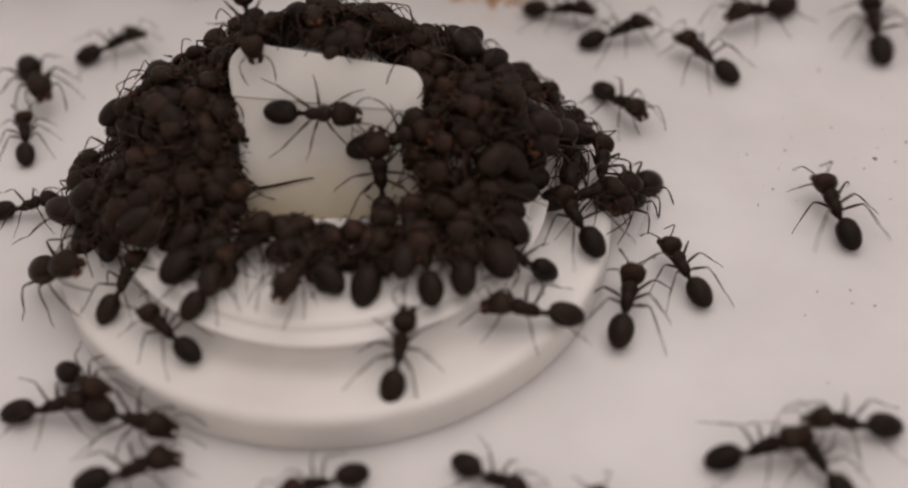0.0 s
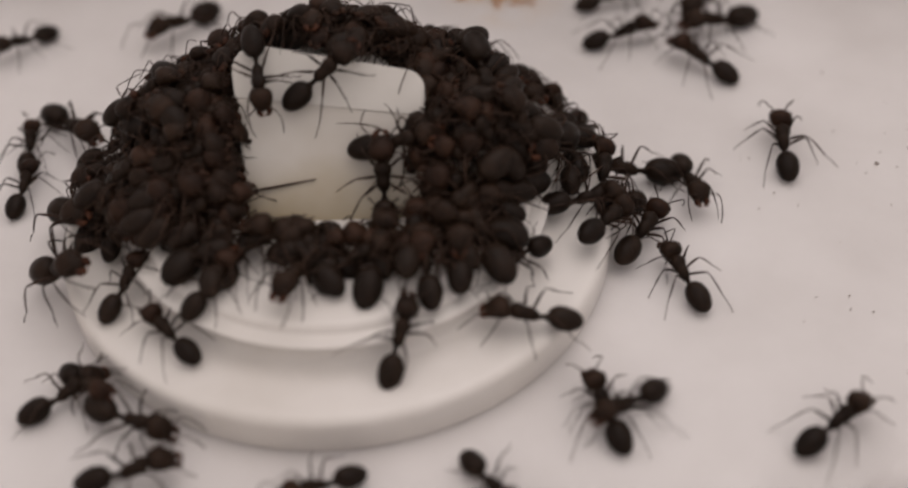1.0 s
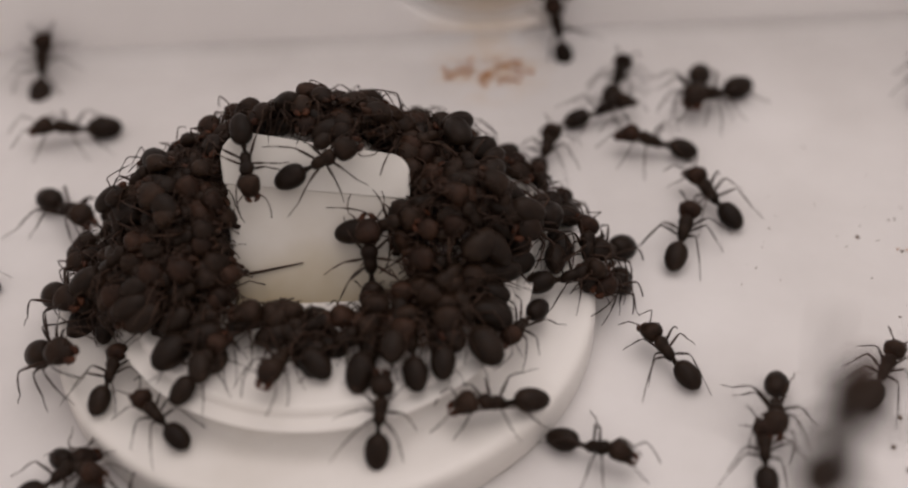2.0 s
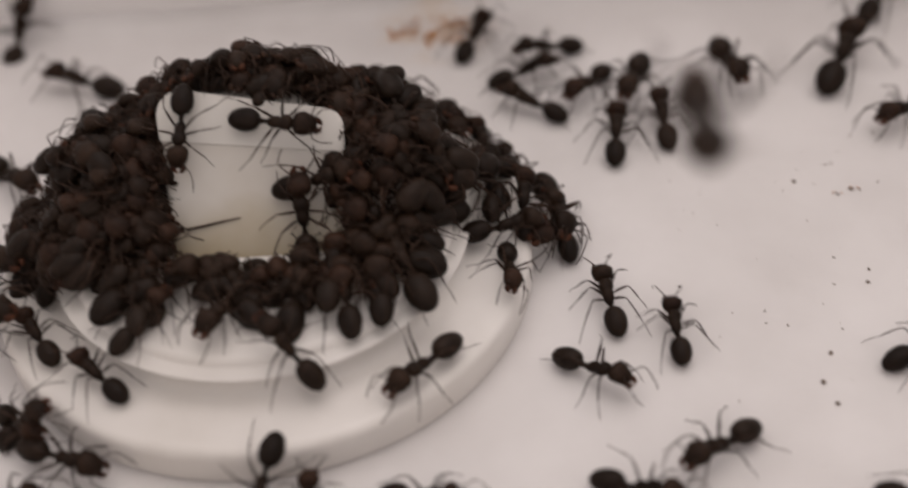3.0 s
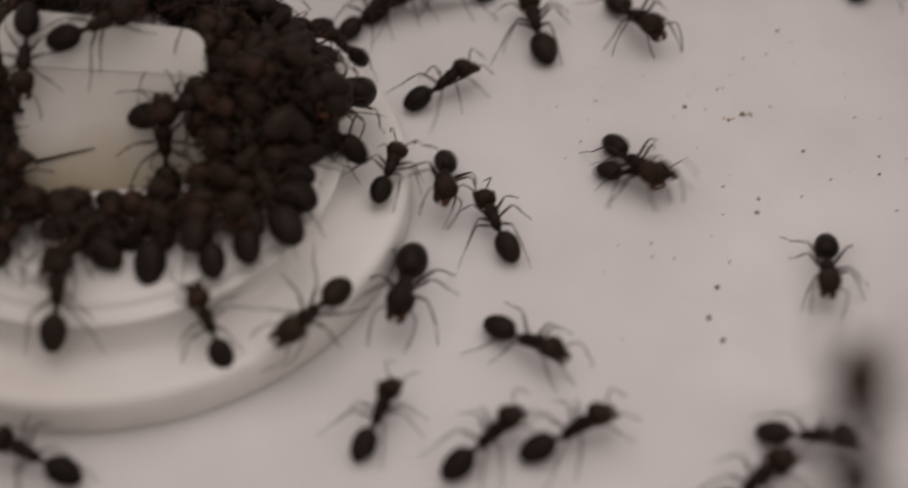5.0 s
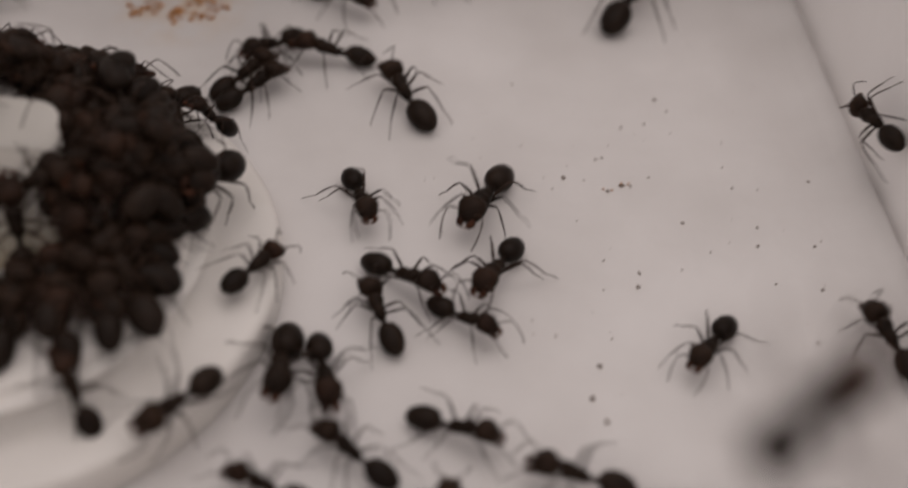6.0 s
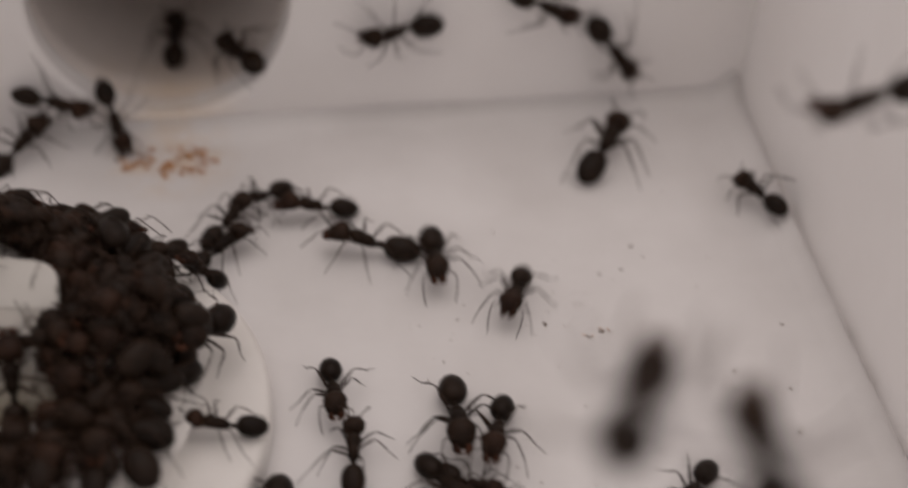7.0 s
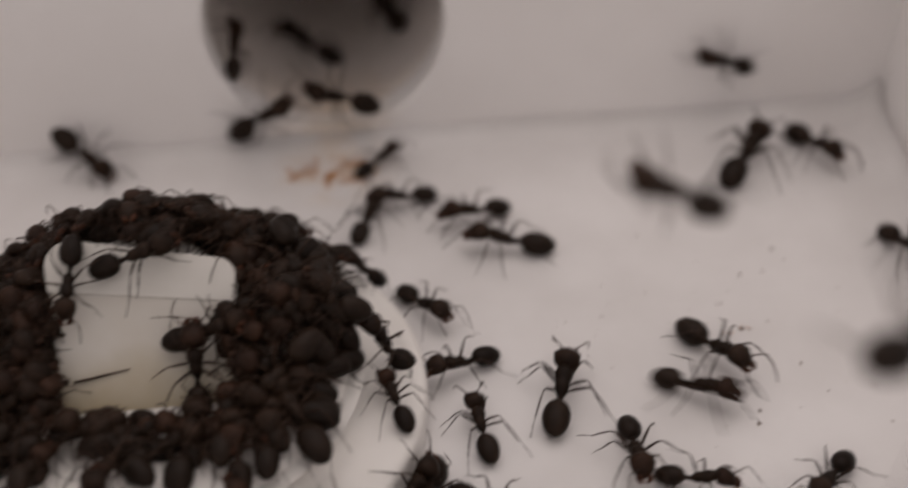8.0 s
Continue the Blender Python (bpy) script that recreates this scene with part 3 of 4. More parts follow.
def place(where, x, y, deg):
    """Pose of an ant on a surface, from centimetres on it and the way it faces."""
    c, s = math.cos(math.radians(deg)), math.sin(math.radians(deg))
    if where == "wall":
        ahead, up, p = Vector((c, 0, s)), Vector((0, -1, 0)), Vector((x, BACK, y))
    elif where == "lid":
        ahead, up, p = Vector((c, s, 0)), Vector((0, 0, -1)), Vector((x, y, COVER))
    elif where == "tunnel":
        low = HOLE_Z - math.sqrt(max(0.02, HOLE_R ** 2 - (x - HOLE_X) ** 2))
        up = Vector((HOLE_X - x, 0, HOLE_Z - low)).normalized()
        ahead, p = Vector((up.z * c, s, -up.x * c)).normalized(), Vector((x, BACK + max(0.12, y), low))
    elif where == "panel":
        ahead, up, p = PANEL_U * c + PANEL_V * s, PANEL_N, PANEL_MID + PANEL_U * x + PANEL_V * y + PANEL_N * 0.04
    elif x > right_x(y) - 0.12 and y < BACK - CORNER:
        # up the soft corner and the side wall, x measured along it
        along, out = Vector((0.13, 1, 0)).normalized(), Vector((1, -0.13, 0)).normalized()
        climb = x - right_x(y) + 0.12
        bend = math.radians(45 + 45 * min(1.0, climb / 0.8))
        rise = out * math.cos(bend) + Vector((0, 0, math.sin(bend)))
        ahead, up = along * s + rise * c, Vector((0, 0, math.cos(bend))) - out * math.sin(bend)
        p = Vector((right_x(y) - 0.12 * max(0.0, 1 - climb / 0.8), y, 0.17 + 0.9 * climb))
    elif y > BACK - CORNER:
        # the back wall goes on from the floor round a soft corner, y measured along it
        bend = min(math.pi / 2, (y - BACK + CORNER) / CORNER)
        climb = max(0.0, y - BACK + CORNER - CORNER * math.pi / 2)
        up = Vector((0, -math.sin(bend), math.cos(bend)))
        ahead = Vector((c, s * math.cos(bend), s * math.sin(bend)))
        p = Vector((x, BACK - CORNER + CORNER * math.sin(bend), CORNER - CORNER * math.cos(bend) + climb))
    else:
        return on_ground(x, y, deg)
    side = ahead.cross(up)
    m = Matrix((side, ahead, up)).transposed().to_4x4()
    m.translation = p * U
    return m


CORNER = 0.45
resting, roaming = [], []
roaming.append(ant_at(3, place("floor", 4.12, -0.05, 101), LABEL["floor"]))
roaming.append(ant_at(3, place("floor", 3.42, 2.18, 129), LABEL["floor"]))
roaming.append(ant_at(2, place("floor", 2.66, 2.64, 13), LABEL["floor"]))
roaming.append(ant_at(4, place("floor", 4.07, 2.88, -152), LABEL["floor"]))
roaming.append(ant_at(2, place("floor", 2.54, 1.49, -61), LABEL["floor"]))
roaming.append(ant_at(3, place("floor", 2.27, -1.03, 74), LABEL["floor"]))
roaming.append(ant_at(1, place("floor", 2.76, -0.67, 112), LABEL["floor"]))
roaming.append(ant_at(1, place("floor", 1.88, -3.07, 99), LABEL["floor"]))
roaming.append(ant_at(1, place("floor", 3.67, -2.28, 180), LABEL["floor"]))
roaming.append(ant_at(1, place("floor", 3.02, -2.47, 7), LABEL["floor"]))
roaming.append(ant_at(0, place("floor", 3.39, -2.58, 118), LABEL["floor"]))
roaming.append(ant_at(0, place("floor", 1.17, -2.63, -40), LABEL["floor"]))
roaming.append(ant_at(0, place("floor", -0.03, -2.62, -156), LABEL["floor"]))
roaming.append(ant_at(2, place("floor", -1.33, -2.46, 9), LABEL["floor"]))
roaming.append(ant_at(1, place("floor", -2.00, -1.86, -0), LABEL["floor"]))
resting.append(ant_at(2, place("floor", -1.38, -1.99, -20), LABEL["floor"]))
resting.append(ant_at(0, place("floor", -1.72, -1.66, -36), LABEL["floor"]))
roaming.append(ant_at(1, place("floor", 0.54, -1.71, 76), LABEL["floor"]))
roaming.append(ant_at(2, place("floor", 1.48, -1.40, 178), LABEL["floor"]))
roaming.append(ant_at(0, place("floor", -1.18, -1.44, 136), LABEL["floor"]))
roaming.append(ant_at(0, place("floor", -0.82, -1.16, 54), LABEL["floor"]))
resting.append(ant_at(5, place("floor", -2.00, -0.75, -36), LABEL["floor"]))
roaming.append(ant_at(0, place("floor", -1.52, -0.95, 61), LABEL["floor"]))
roaming.append(ant_at(0, place("floor", 1.39, -0.89, -177), LABEL["floor"]))
roaming.append(ant_at(2, place("floor", 1.92, -0.40, 114), LABEL["floor"]))
roaming.append(ant_at(4, place("floor", 2.40, 0.24, -130), LABEL["floor"]))
roaming.append(ant_at(5, place("floor", -1.95, -0.27, -38), LABEL["floor"]))
roaming.append(ant_at(4, place("floor", -1.56, 4.20, -162), LABEL["wall"]))
roaming.append(ant_at(1, place("floor", -2.35, 2.76, 22), LABEL["floor"]))
roaming.append(ant_at(5, place("floor", -2.99, 2.15, -64), LABEL["floor"]))
roaming.append(ant_at(0, place("floor", -2.93, 1.37, 101), LABEL["floor"]))
roaming.append(ant_at(0, place("floor", -2.67, 0.38, 2), LABEL["floor"]))
roaming.append(ant_at(2, place("floor", 2.13, 3.06, -23), LABEL["floor"]))
roaming.append(ant_at(5, place("floor", 3.96, 3.92, -103), LABEL["wall"]))
roaming.append(ant_at(5, place("floor", 5.15, 2.53, 87), LABEL["floor"]))
roaming.append(ant_at(4, place("floor", -4.05, 3.10, 97), LABEL["floor"]))
roaming.append(ant_at(3, place("floor", 2.25, 4.18, 132), LABEL["wall"]))
roaming.append(ant_at(1, place("panel", -0.57, 1.15, -80), LABEL["panel"]))
roaming.append(ant_at(2, place("panel", -0.07, 0.42, -6), LABEL["panel"]))
roaming.append(ant_at(3, place("floor", 6.70, 2.60, 200), LABEL["floor"]))
roaming.append(ant_at(1, place("floor", 1.20, -3.60, 30), LABEL["floor"]))
roaming.append(ant_at(1, place("floor", 0.20, -3.40, 95), LABEL["floor"]))
roaming.append(ant_at(1, place("floor", 0.40, -3.70, 80), LABEL["floor"]))
roaming.append(ant_at(0, place("floor", 0.40, -3.50, 150), LABEL["floor"]))
roaming.append(ant_at(2, place("floor", 1.45, 1.75, 20), LABEL["floor"]))
roaming.append(ant_at(12, place("floor", 6.70, 1.50, 170), "large glossy black worker ant standing on the white floor"))
roaming.append(ant_at(5, place("lid", 2.18, -5.88, 60), LABEL["lid"]))
roaming.append(ant_at(2, place("floor", 1.61, 0.21, -123), LABEL["floor"]))
roaming.append(ant_at(2, place("floor", 7.10, -2.40, 95), LABEL["floor"]))
roaming.append(ant_at(4, place("floor", 2.60, 6.40, -80), LABEL["wall"]))
roaming.append(ant_at(4, place("floor", 6.10, 6.30, -80), LABEL["wall"]))
roaming.append(ant_at(3, place("floor", 5.00, 6.40, -60), LABEL["wall"]))
roaming.append(ant_at(4, place("floor", 4.80, 6.50, -120), LABEL["wall"]))
roaming.append(ant_at(3, place("floor", -0.60, 6.30, -70), LABEL["wall"]))
roaming.append(ant_at(2, place("floor", 7.00, -3.00, 95), LABEL["floor"]))
roaming.append(ant_at(4, place("floor", 1.63, 0.19, -125), LABEL["floor"]))
roaming.append(ant_at(3, place("lid", 2.80, -8.00, 80), LABEL["lid"]))
roaming.append(ant_at(5, place("lid", 3.00, -7.00, 80), LABEL["lid"]))
roaming.append(ant_at(4, place("lid", 3.70, -7.00, 80), LABEL["lid"]))
roaming.append(ant_at(2, place("lid", 7.60, -0.80, -160), LABEL["lid"]))
roaming.append(ant_at(0, place("floor", 2.85, -3.90, 95), LABEL["floor"]))
roaming.append(ant_at(0, place("floor", 0.95, 1.65, 80), LABEL["floor"]))
roaming.append(ant_at(5, place("tunnel", 1.63, 1.37, 85), LABEL["tunnel"]))
roaming.append(ant_at(5, place("tunnel", 2.40, 0.40, 100), LABEL["tunnel"]))
resting.append(ant_at(3, place("panel", 0.42, -0.08, 92), LABEL["panel"]))
resting.append(ant_at(2, place("panel", 0.56, 0.20, 10), LABEL["panel"]))


# ---------- litter ----------
def litter_material(name, a, b):
    m, nt, p = material(name)
    n = noise_node(nt, 1500.0, 3)
    r = ramp_node(nt, n.outputs["Fac"], [(0.35, a), (0.7, b)])
    nt.links.new(r.outputs[0], p.inputs["Base Color"])
    p.inputs["Roughness"].default_value = 0.8
    return m


M_SPECK = litter_material("dry_dirt", (0.13, 0.1, 0.08), (0.27, 0.215, 0.175))
M_CRUMB = litter_material("orange_seed_husk", (0.4, 0.16, 0.05), (0.62, 0.34, 0.13))


def grain(name, mat, x, y, size, rng, label, category, group):
    bm = bmesh.new()
    bmesh.ops.create_icosphere(bm, subdivisions=1, radius=1.0)
    ax = Vector((rng.uniform(0.7, 1.6), rng.uniform(0.6, 1.1), rng.uniform(0.35, 0.6)))
    for v in bm.verts:
        k = rng.uniform(0.7, 1.2) * size * U
        v.co = Vector((v.co.x * ax.x * k, v.co.y * ax.y * k, max(v.co.z, -0.6) * ax.z * k))
    ob = part(name, bm, mat)
    ob.matrix_basis = pose(x * U, y * U, (surface(x, y) + 0.3 * size + 0.006) * U, 0, 0, rng.uniform(0, 360))
    tagged(ob, label, category, group)


def litter():
    rng = random.Random(3)
    for x, y in [(5.03, 0.92), (4.69, 0.71), (5.03, 0.50), (5.17, 0.56), (5.24, 0.54), (5.43, 0.63), (5.79, 1.69), (5.86, 1.51), (5.59, 1.35), (5.03, -0.48), (4.98, -0.63), (4.47, -1.38), (4.34, -1.67), (4.39, -1.89), (6.16, -0.09), (6.09, -0.30), (6.56, -0.36), (6.44, -0.84), (6.09, -0.73), (6.19, -1.37), (6.82, 0.42), (5.55, 0.04)]:
        grain("dirt_speck", M_SPECK, x, y, rng.uniform(0.011, 0.021), rng, "tiny dry brown dirt speck on the floor", "dirt", "specks on the floor")
    for i in range(70):
        x, y = rng.uniform(3.4, 7.1), rng.gauss(0.2, 1.3)
        if -3.2 < y < 3.4:
            grain("dirt_speck", M_SPECK, x, y, rng.uniform(0.004, 0.012), rng, "faint grey-brown grain of dust on the floor", "dirt", "specks on the floor")
    for i in range(48):
        a, r = rng.uniform(0, 6.283), math.sqrt(rng.random())
        x, y = 1.5 + 0.52 * r * math.cos(a), 3.6 + 0.27 * r * math.sin(a)
        grain("food_crumb", M_CRUMB, x, y, rng.uniform(0.014, 0.04), rng, "small orange-brown food crumb below the doorway", "crumb", "crumbs below the doorway")
    for x, y in ((5.0, 0.53), (5.17, 0.58), (5.23, 0.57), (5.07, 0.51)):
        grain("food_crumb", M_CRUMB, x, y, 0.013, rng, "tiny brown food crumb on the floor", "crumb", "crumbs on the floor")


litter()


def bristle():
    """A stiff dark fibre that lies on the panel."""
    spine = [tuple(PANEL_MID + PANEL_U * u + PANEL_V * v + PANEL_N * h) for u, v, h in ((-0.56, -0.13, 0.06), (-0.42, -0.11, 0.055), (-0.28, -0.085, 0.05), (-0.12, -0.06, 0.048))]
    bm = tube(spine, [0.012, 0.011, 0.009, 0.005], 6)
    ob = part("fibre", bm, M_LEG)
    tagged(ob, "thin stiff dark fibre lying on the feeding panel", "fibre")


bristle()


# ---------- what moves ----------
def interpolate(rows, t):
    for a, b in zip(rows, rows[1:]):
        if t <= b[0]:
            w = (t - a[0]) / max(1e-6, b[0] - a[0])
            w = max(0.0, min(1.0, w))
            return [p + (q - p) * w for p, q in zip(a[1:], b[1:])]
    return list(rows[-1][1:])


def legs_of(ant):
    return [o for o in ant.children if o.name.startswith("leg")]


def step(ant, where, rows, then="", later=()):
    """Moves an ant over a surface (and on over a second one), its legs stepping by threes with the way it has gone."""
    walk(ant, [(t, place(where, x, y, deg)) for t, x, y, deg in rows] + [(t, place(then, x, y, deg)) for t, x, y, deg in later])
    gone, last, samples = 0.0, rows[0], []
    for i in range(81):
        now = interpolate(rows, i * 0.1)
        gone += math.hypot(now[0] - last[-3], now[1] - last[-2]) + abs(now[2] - last[-1]) * 0.004
        last = now
        samples.append((i * 0.1, gone))
    for leg in legs_of(ant):
        root = leg.location.copy()
        side = 1 if root.x > 0 else -1
        k = 0 if root.y > 0.0006 else (1 if root.y > -0.0002 else 2)
        shift = math.pi * ((k + (side > 0)) % 2)
        keys, before = [], None
        for n, (t, way) in enumerate(samples):
            a = way / 0.55 * 2 * math.pi + shift
            key = (round(20 * math.sin(a), 2), round(max(0.0, 12 * math.cos(a)), 2))
            if key == before and n not in (0, 80) and samples[n + 1][1] == way:
                continue
            before = key
            keys.append((t, Matrix.Translation(root) @ pose(0, 0, 0, 0, -side * key[1], side * key[0])))
        walk(leg, keys)


def sway(ant, where, rng, amount=1.0):
    """A resting ant that feeds: it rocks a little on the spot."""
    rows = []
    for i in range(17):
        turn = pose(amount * rng.gauss(0, 0.00012), amount * rng.gauss(0, 0.00012), 0, amount * rng.gauss(0, 1.5), amount * rng.gauss(0, 1.5), amount * rng.gauss(0, 2.5))
        rows.append((i * 0.5, where @ turn))
    walk(ant, rows)


def motions():
    rng = random.Random(9)
    for ant in resting:
        sway(ant, ant.matrix_basis.normalized(), rng, 0.6)
    for ant, where in crowding[::2]:
        sway(ant, where, rng)
    for ant, x, y, deg, a in filing:
        # the file breaks up and the ants push into the crowd
        r, start = rng.uniform(1.2, 1.42), rng.uniform(4.0, 4.5)
        u, v = r * math.cos(math.radians(a + 6)), r * math.sin(math.radians(a + 6))
        turn = deg + ((a + 180 - deg + 180) % 360 - 180)
        half = ((x + u) / 2, (y + v) / 2, (deg + turn) / 2)
        step(ant, "floor", [(0.0, x, y, deg), (start, x, y, deg), (start + 0.35, x * 0.85 + u * 0.15, y * 0.85 + v * 0.15, half[2]), (start + 0.8, u, v, turn), (8.0, u, v, turn)])
    step(roaming[0], "floor", [(0.00, 4.12, -0.05, 101), (0.50, 3.68, 0.37, 128), (0.80, 3.80, 0.81, 93), (1.00, 3.88, 0.89, 88), (1.20, 3.77, 1.02, 122), (1.50, 3.51, 1.16, 127), (1.70, 3.51, 1.16, 127), (2.80, 3.18, 1.48, 81), (3.00, 3.18, 1.48, 81), (3.20, 3.29, 1.53, 63), (3.40, 3.47, 1.33, 38), (3.50, 3.74, 1.33, 17), (3.70, 4.05, 1.20, -25), (4.00, 4.43, 0.80, -27), (4.20, 5.12, 0.38, -18), (5.30, 3.84, -0.14, -80), (5.50, 3.98, -0.23, -70), (5.75, 3.93, -0.43, -110), (6.00, 3.87, -0.43, -126), (6.80, 3.87, -0.43, -126), (7.00, 3.96, -0.59, -111), (7.50, 3.88, -0.79, -116), (8.00, 3.86, -0.93, -91)])
    step(roaming[1], "floor", [(0.00, 3.42, 2.18, 129), (0.50, 3.36, 2.29, 134), (1.00, 3.35, 2.18, 137), (1.20, 3.33, 2.26, 153), (1.50, 3.04, 1.99, 163), (1.70, 3.04, 1.99, 163), (2.80, 3.00, 2.33, 216), (3.00, 2.99, 2.27, 231), (3.50, 2.99, 2.27, 231), (5.30, 2.81, 2.46, 184), (5.50, 2.81, 2.46, 184), (6.00, 2.87, 2.57, 166), (6.80, 2.87, 2.57, 166), (7.00, 2.84, 2.50, 180), (7.50, 2.84, 2.50, 180), (8.00, 2.90, 2.51, 197)])
    step(roaming[2], "floor", [(0.00, 2.66, 2.64, 13), (1.70, 2.66, 2.64, 13), (2.80, 2.42, 2.58, 16), (3.50, 2.42, 2.58, 16), (7.00, 1.95, 2.00, 35), (7.25, 1.91, 1.98, 3), (7.50, 2.13, 1.66, -10), (8.00, 2.32, 1.10, -55)])
    step(roaming[3], "floor", [(0.00, 4.07, 2.88, -152), (0.50, 3.77, 2.88, -158), (1.00, 3.58, 2.77, -157), (1.50, 3.78, 2.80, -148), (1.70, 3.78, 2.80, -148), (2.80, 3.54, 2.54, -150), (3.00, 3.45, 2.27, -111), (3.50, 3.14, 2.00, -139), (4.40, 3.35, 1.93, -207), (5.30, 3.56, 1.85, -275), (5.50, 3.56, 1.85, -275), (6.00, 3.47, 1.87, -249), (6.50, 3.28, 1.78, -199), (6.80, 3.28, 1.78, -199), (7.00, 3.26, 1.89, -196), (7.50, 3.11, 1.82, -172), (8.00, 3.16, 1.98, -190)])
    step(roaming[4], "floor", [(0.00, 2.54, 1.49, -61), (0.50, 2.62, 1.05, -86), (0.80, 2.83, 0.71, -80), (1.00, 2.99, 0.40, -82), (1.25, 3.22, 0.00, -88), (1.50, 3.33, -0.59, -91), (1.70, 3.53, -0.88, -92), (2.80, 3.40, -2.31, -147), (3.00, 3.40, -2.31, -147), (3.30, 3.43, -2.52, -116), (3.50, 3.64, -2.88, -89), (3.70, 3.66, -3.29, -91), (4.00, 3.59, -3.78, -95), (4.43, 3.87, -3.49, -40), (4.87, 4.15, -3.20, 16), (5.30, 4.43, -2.91, 71), (5.50, 4.35, -2.53, 127), (5.70, 4.17, -2.58, 149), (6.00, 4.03, -2.39, 162), (6.50, 3.38, -2.33, 151), (8.00, 3.38, -2.33, 151)])
    step(roaming[5], "floor", [(0.00, 2.27, -1.03, 74), (0.50, 2.30, -0.56, 90), (0.80, 2.38, -0.39, 69), (1.00, 2.48, -0.20, 58), (1.50, 2.99, 0.54, 68), (1.70, 2.99, 0.54, 68), (2.80, 3.74, 1.62, 75), (3.00, 3.65, 1.66, 90), (3.20, 3.72, 2.23, 93), (3.50, 3.72, 2.23, 93), (3.70, 3.81, 2.31, 91), (4.85, 3.89, 3.08, 29), (6.00, 3.98, 3.86, -34), (6.30, 4.78, 4.15, -18), (6.50, 5.21, 3.52, -43), (6.80, 5.00, 2.03, -95), (7.00, 4.48, 1.01, -115), (7.20, 3.67, 0.52, -113), (7.35, 3.45, 0.29, -113), (7.50, 3.45, 0.29, -113), (7.60, 3.53, 0.10, -106), (7.65, 3.68, 0.26, -67), (7.70, 3.83, 0.42, -29), (7.80, 4.05, 0.34, -32), (8.00, 4.55, -0.27, -36)])
    step(roaming[6], "floor", [(0.00, 2.76, -0.67, 112), (1.00, 2.76, -0.67, 112), (1.50, 2.75, -0.71, 127), (1.70, 2.75, -0.71, 127), (2.80, 2.81, -0.70, 97), (3.00, 2.81, -0.70, 97), (3.50, 2.75, -0.78, 104), (4.00, 2.73, -0.80, 119), (4.20, 2.73, -0.80, 119), (5.30, 2.89, -0.58, 104), (5.50, 2.89, -0.58, 104), (6.00, 2.91, -0.74, 104), (6.50, 2.91, -0.74, 104), (6.80, 2.82, -0.63, 82), (7.50, 2.82, -0.63, 82), (8.00, 2.65, -0.46, 98)])
    step(roaming[7], "floor", [(0.00, 1.88, -3.07, 99), (0.30, 1.86, -2.65, 118), (0.50, 1.84, -2.11, 124), (1.00, 2.01, -2.00, 108), (1.20, 2.09, -2.11, 109), (1.50, 1.98, -2.54, 106), (2.15, 2.40, -2.59, 41), (2.80, 2.81, -2.63, -25), (3.50, 2.81, -2.63, -25), (4.00, 3.07, -2.86, -41), (4.20, 3.07, -2.86, -41), (4.75, 3.13, -2.71, -1), (5.30, 3.17, -2.51, 39), (5.50, 3.14, -2.39, 53), (5.70, 3.01, -2.41, 66), (6.00, 3.10, -2.63, 75), (8.00, 3.10, -2.63, 75)])
    step(roaming[8], "floor", [(0.00, 3.67, -2.28, 180), (0.50, 2.85, -1.89, 177), (0.80, 2.35, -1.89, 195), (1.00, 2.17, -1.99, 214), (1.10, 1.75, -1.85, 190), (1.14, 1.65, -1.84, 151), (1.18, 1.54, -1.83, 113), (1.21, 1.58, -1.78, 58), (1.25, 1.63, -1.72, 4), (1.50, 1.97, -1.70, -27), (1.70, 1.97, -1.70, -27), (2.80, 2.62, -1.49, -39), (3.00, 2.62, -1.49, -39), (3.50, 2.80, -1.86, -62), (4.00, 2.95, -1.87, -28), (4.20, 2.95, -1.87, -28), (5.30, 3.00, -1.82, -47), (5.50, 3.12, -1.76, -21), (6.00, 3.32, -1.89, -33), (8.00, 3.32, -1.89, -33)])
    step(roaming[9], "floor", [(0.00, 3.02, -2.47, 7), (0.30, 2.78, -2.57, -1), (0.50, 2.78, -2.57, -1), (0.70, 3.09, -2.56, 3), (1.00, 3.65, -2.19, 34), (1.20, 3.91, -1.76, 57), (1.50, 4.32, -0.90, 59), (1.70, 4.32, -0.90, 59), (2.80, 5.11, -1.48, 26), (3.50, 5.22, -1.41, 15), (4.20, 5.22, -1.41, 15), (4.75, 5.28, -1.37, -59), (5.30, 5.30, -1.39, -134), (8.00, 5.30, -1.39, -134)])
    step(roaming[10], "floor", [(0.00, 3.39, -2.58, 118), (0.20, 3.53, -2.76, 44), (0.50, 3.82, -2.80, -14), (1.00, 4.74, -2.85, -19), (8.00, 4.74, -2.85, -19)])
    step(roaming[11], "floor", [(0.00, 1.17, -2.63, -40), (0.50, 1.17, -2.63, -40), (1.00, 1.17, -2.64, -59), (1.50, 1.17, -2.64, -59), (2.80, 1.28, -2.56, -14), (3.00, 1.28, -2.56, -14), (3.30, 1.40, -2.80, -47), (3.50, 1.44, -3.08, -63), (3.70, 1.54, -3.64, -68), (4.50, 1.72, -2.94, 4), (5.30, 1.91, -2.24, 75), (5.50, 1.91, -2.24, 75), (5.75, 1.92, -2.18, 115), (6.00, 1.97, -2.18, 153), (6.50, 2.06, -2.00, 164), (8.00, 2.06, -2.00, 164)])
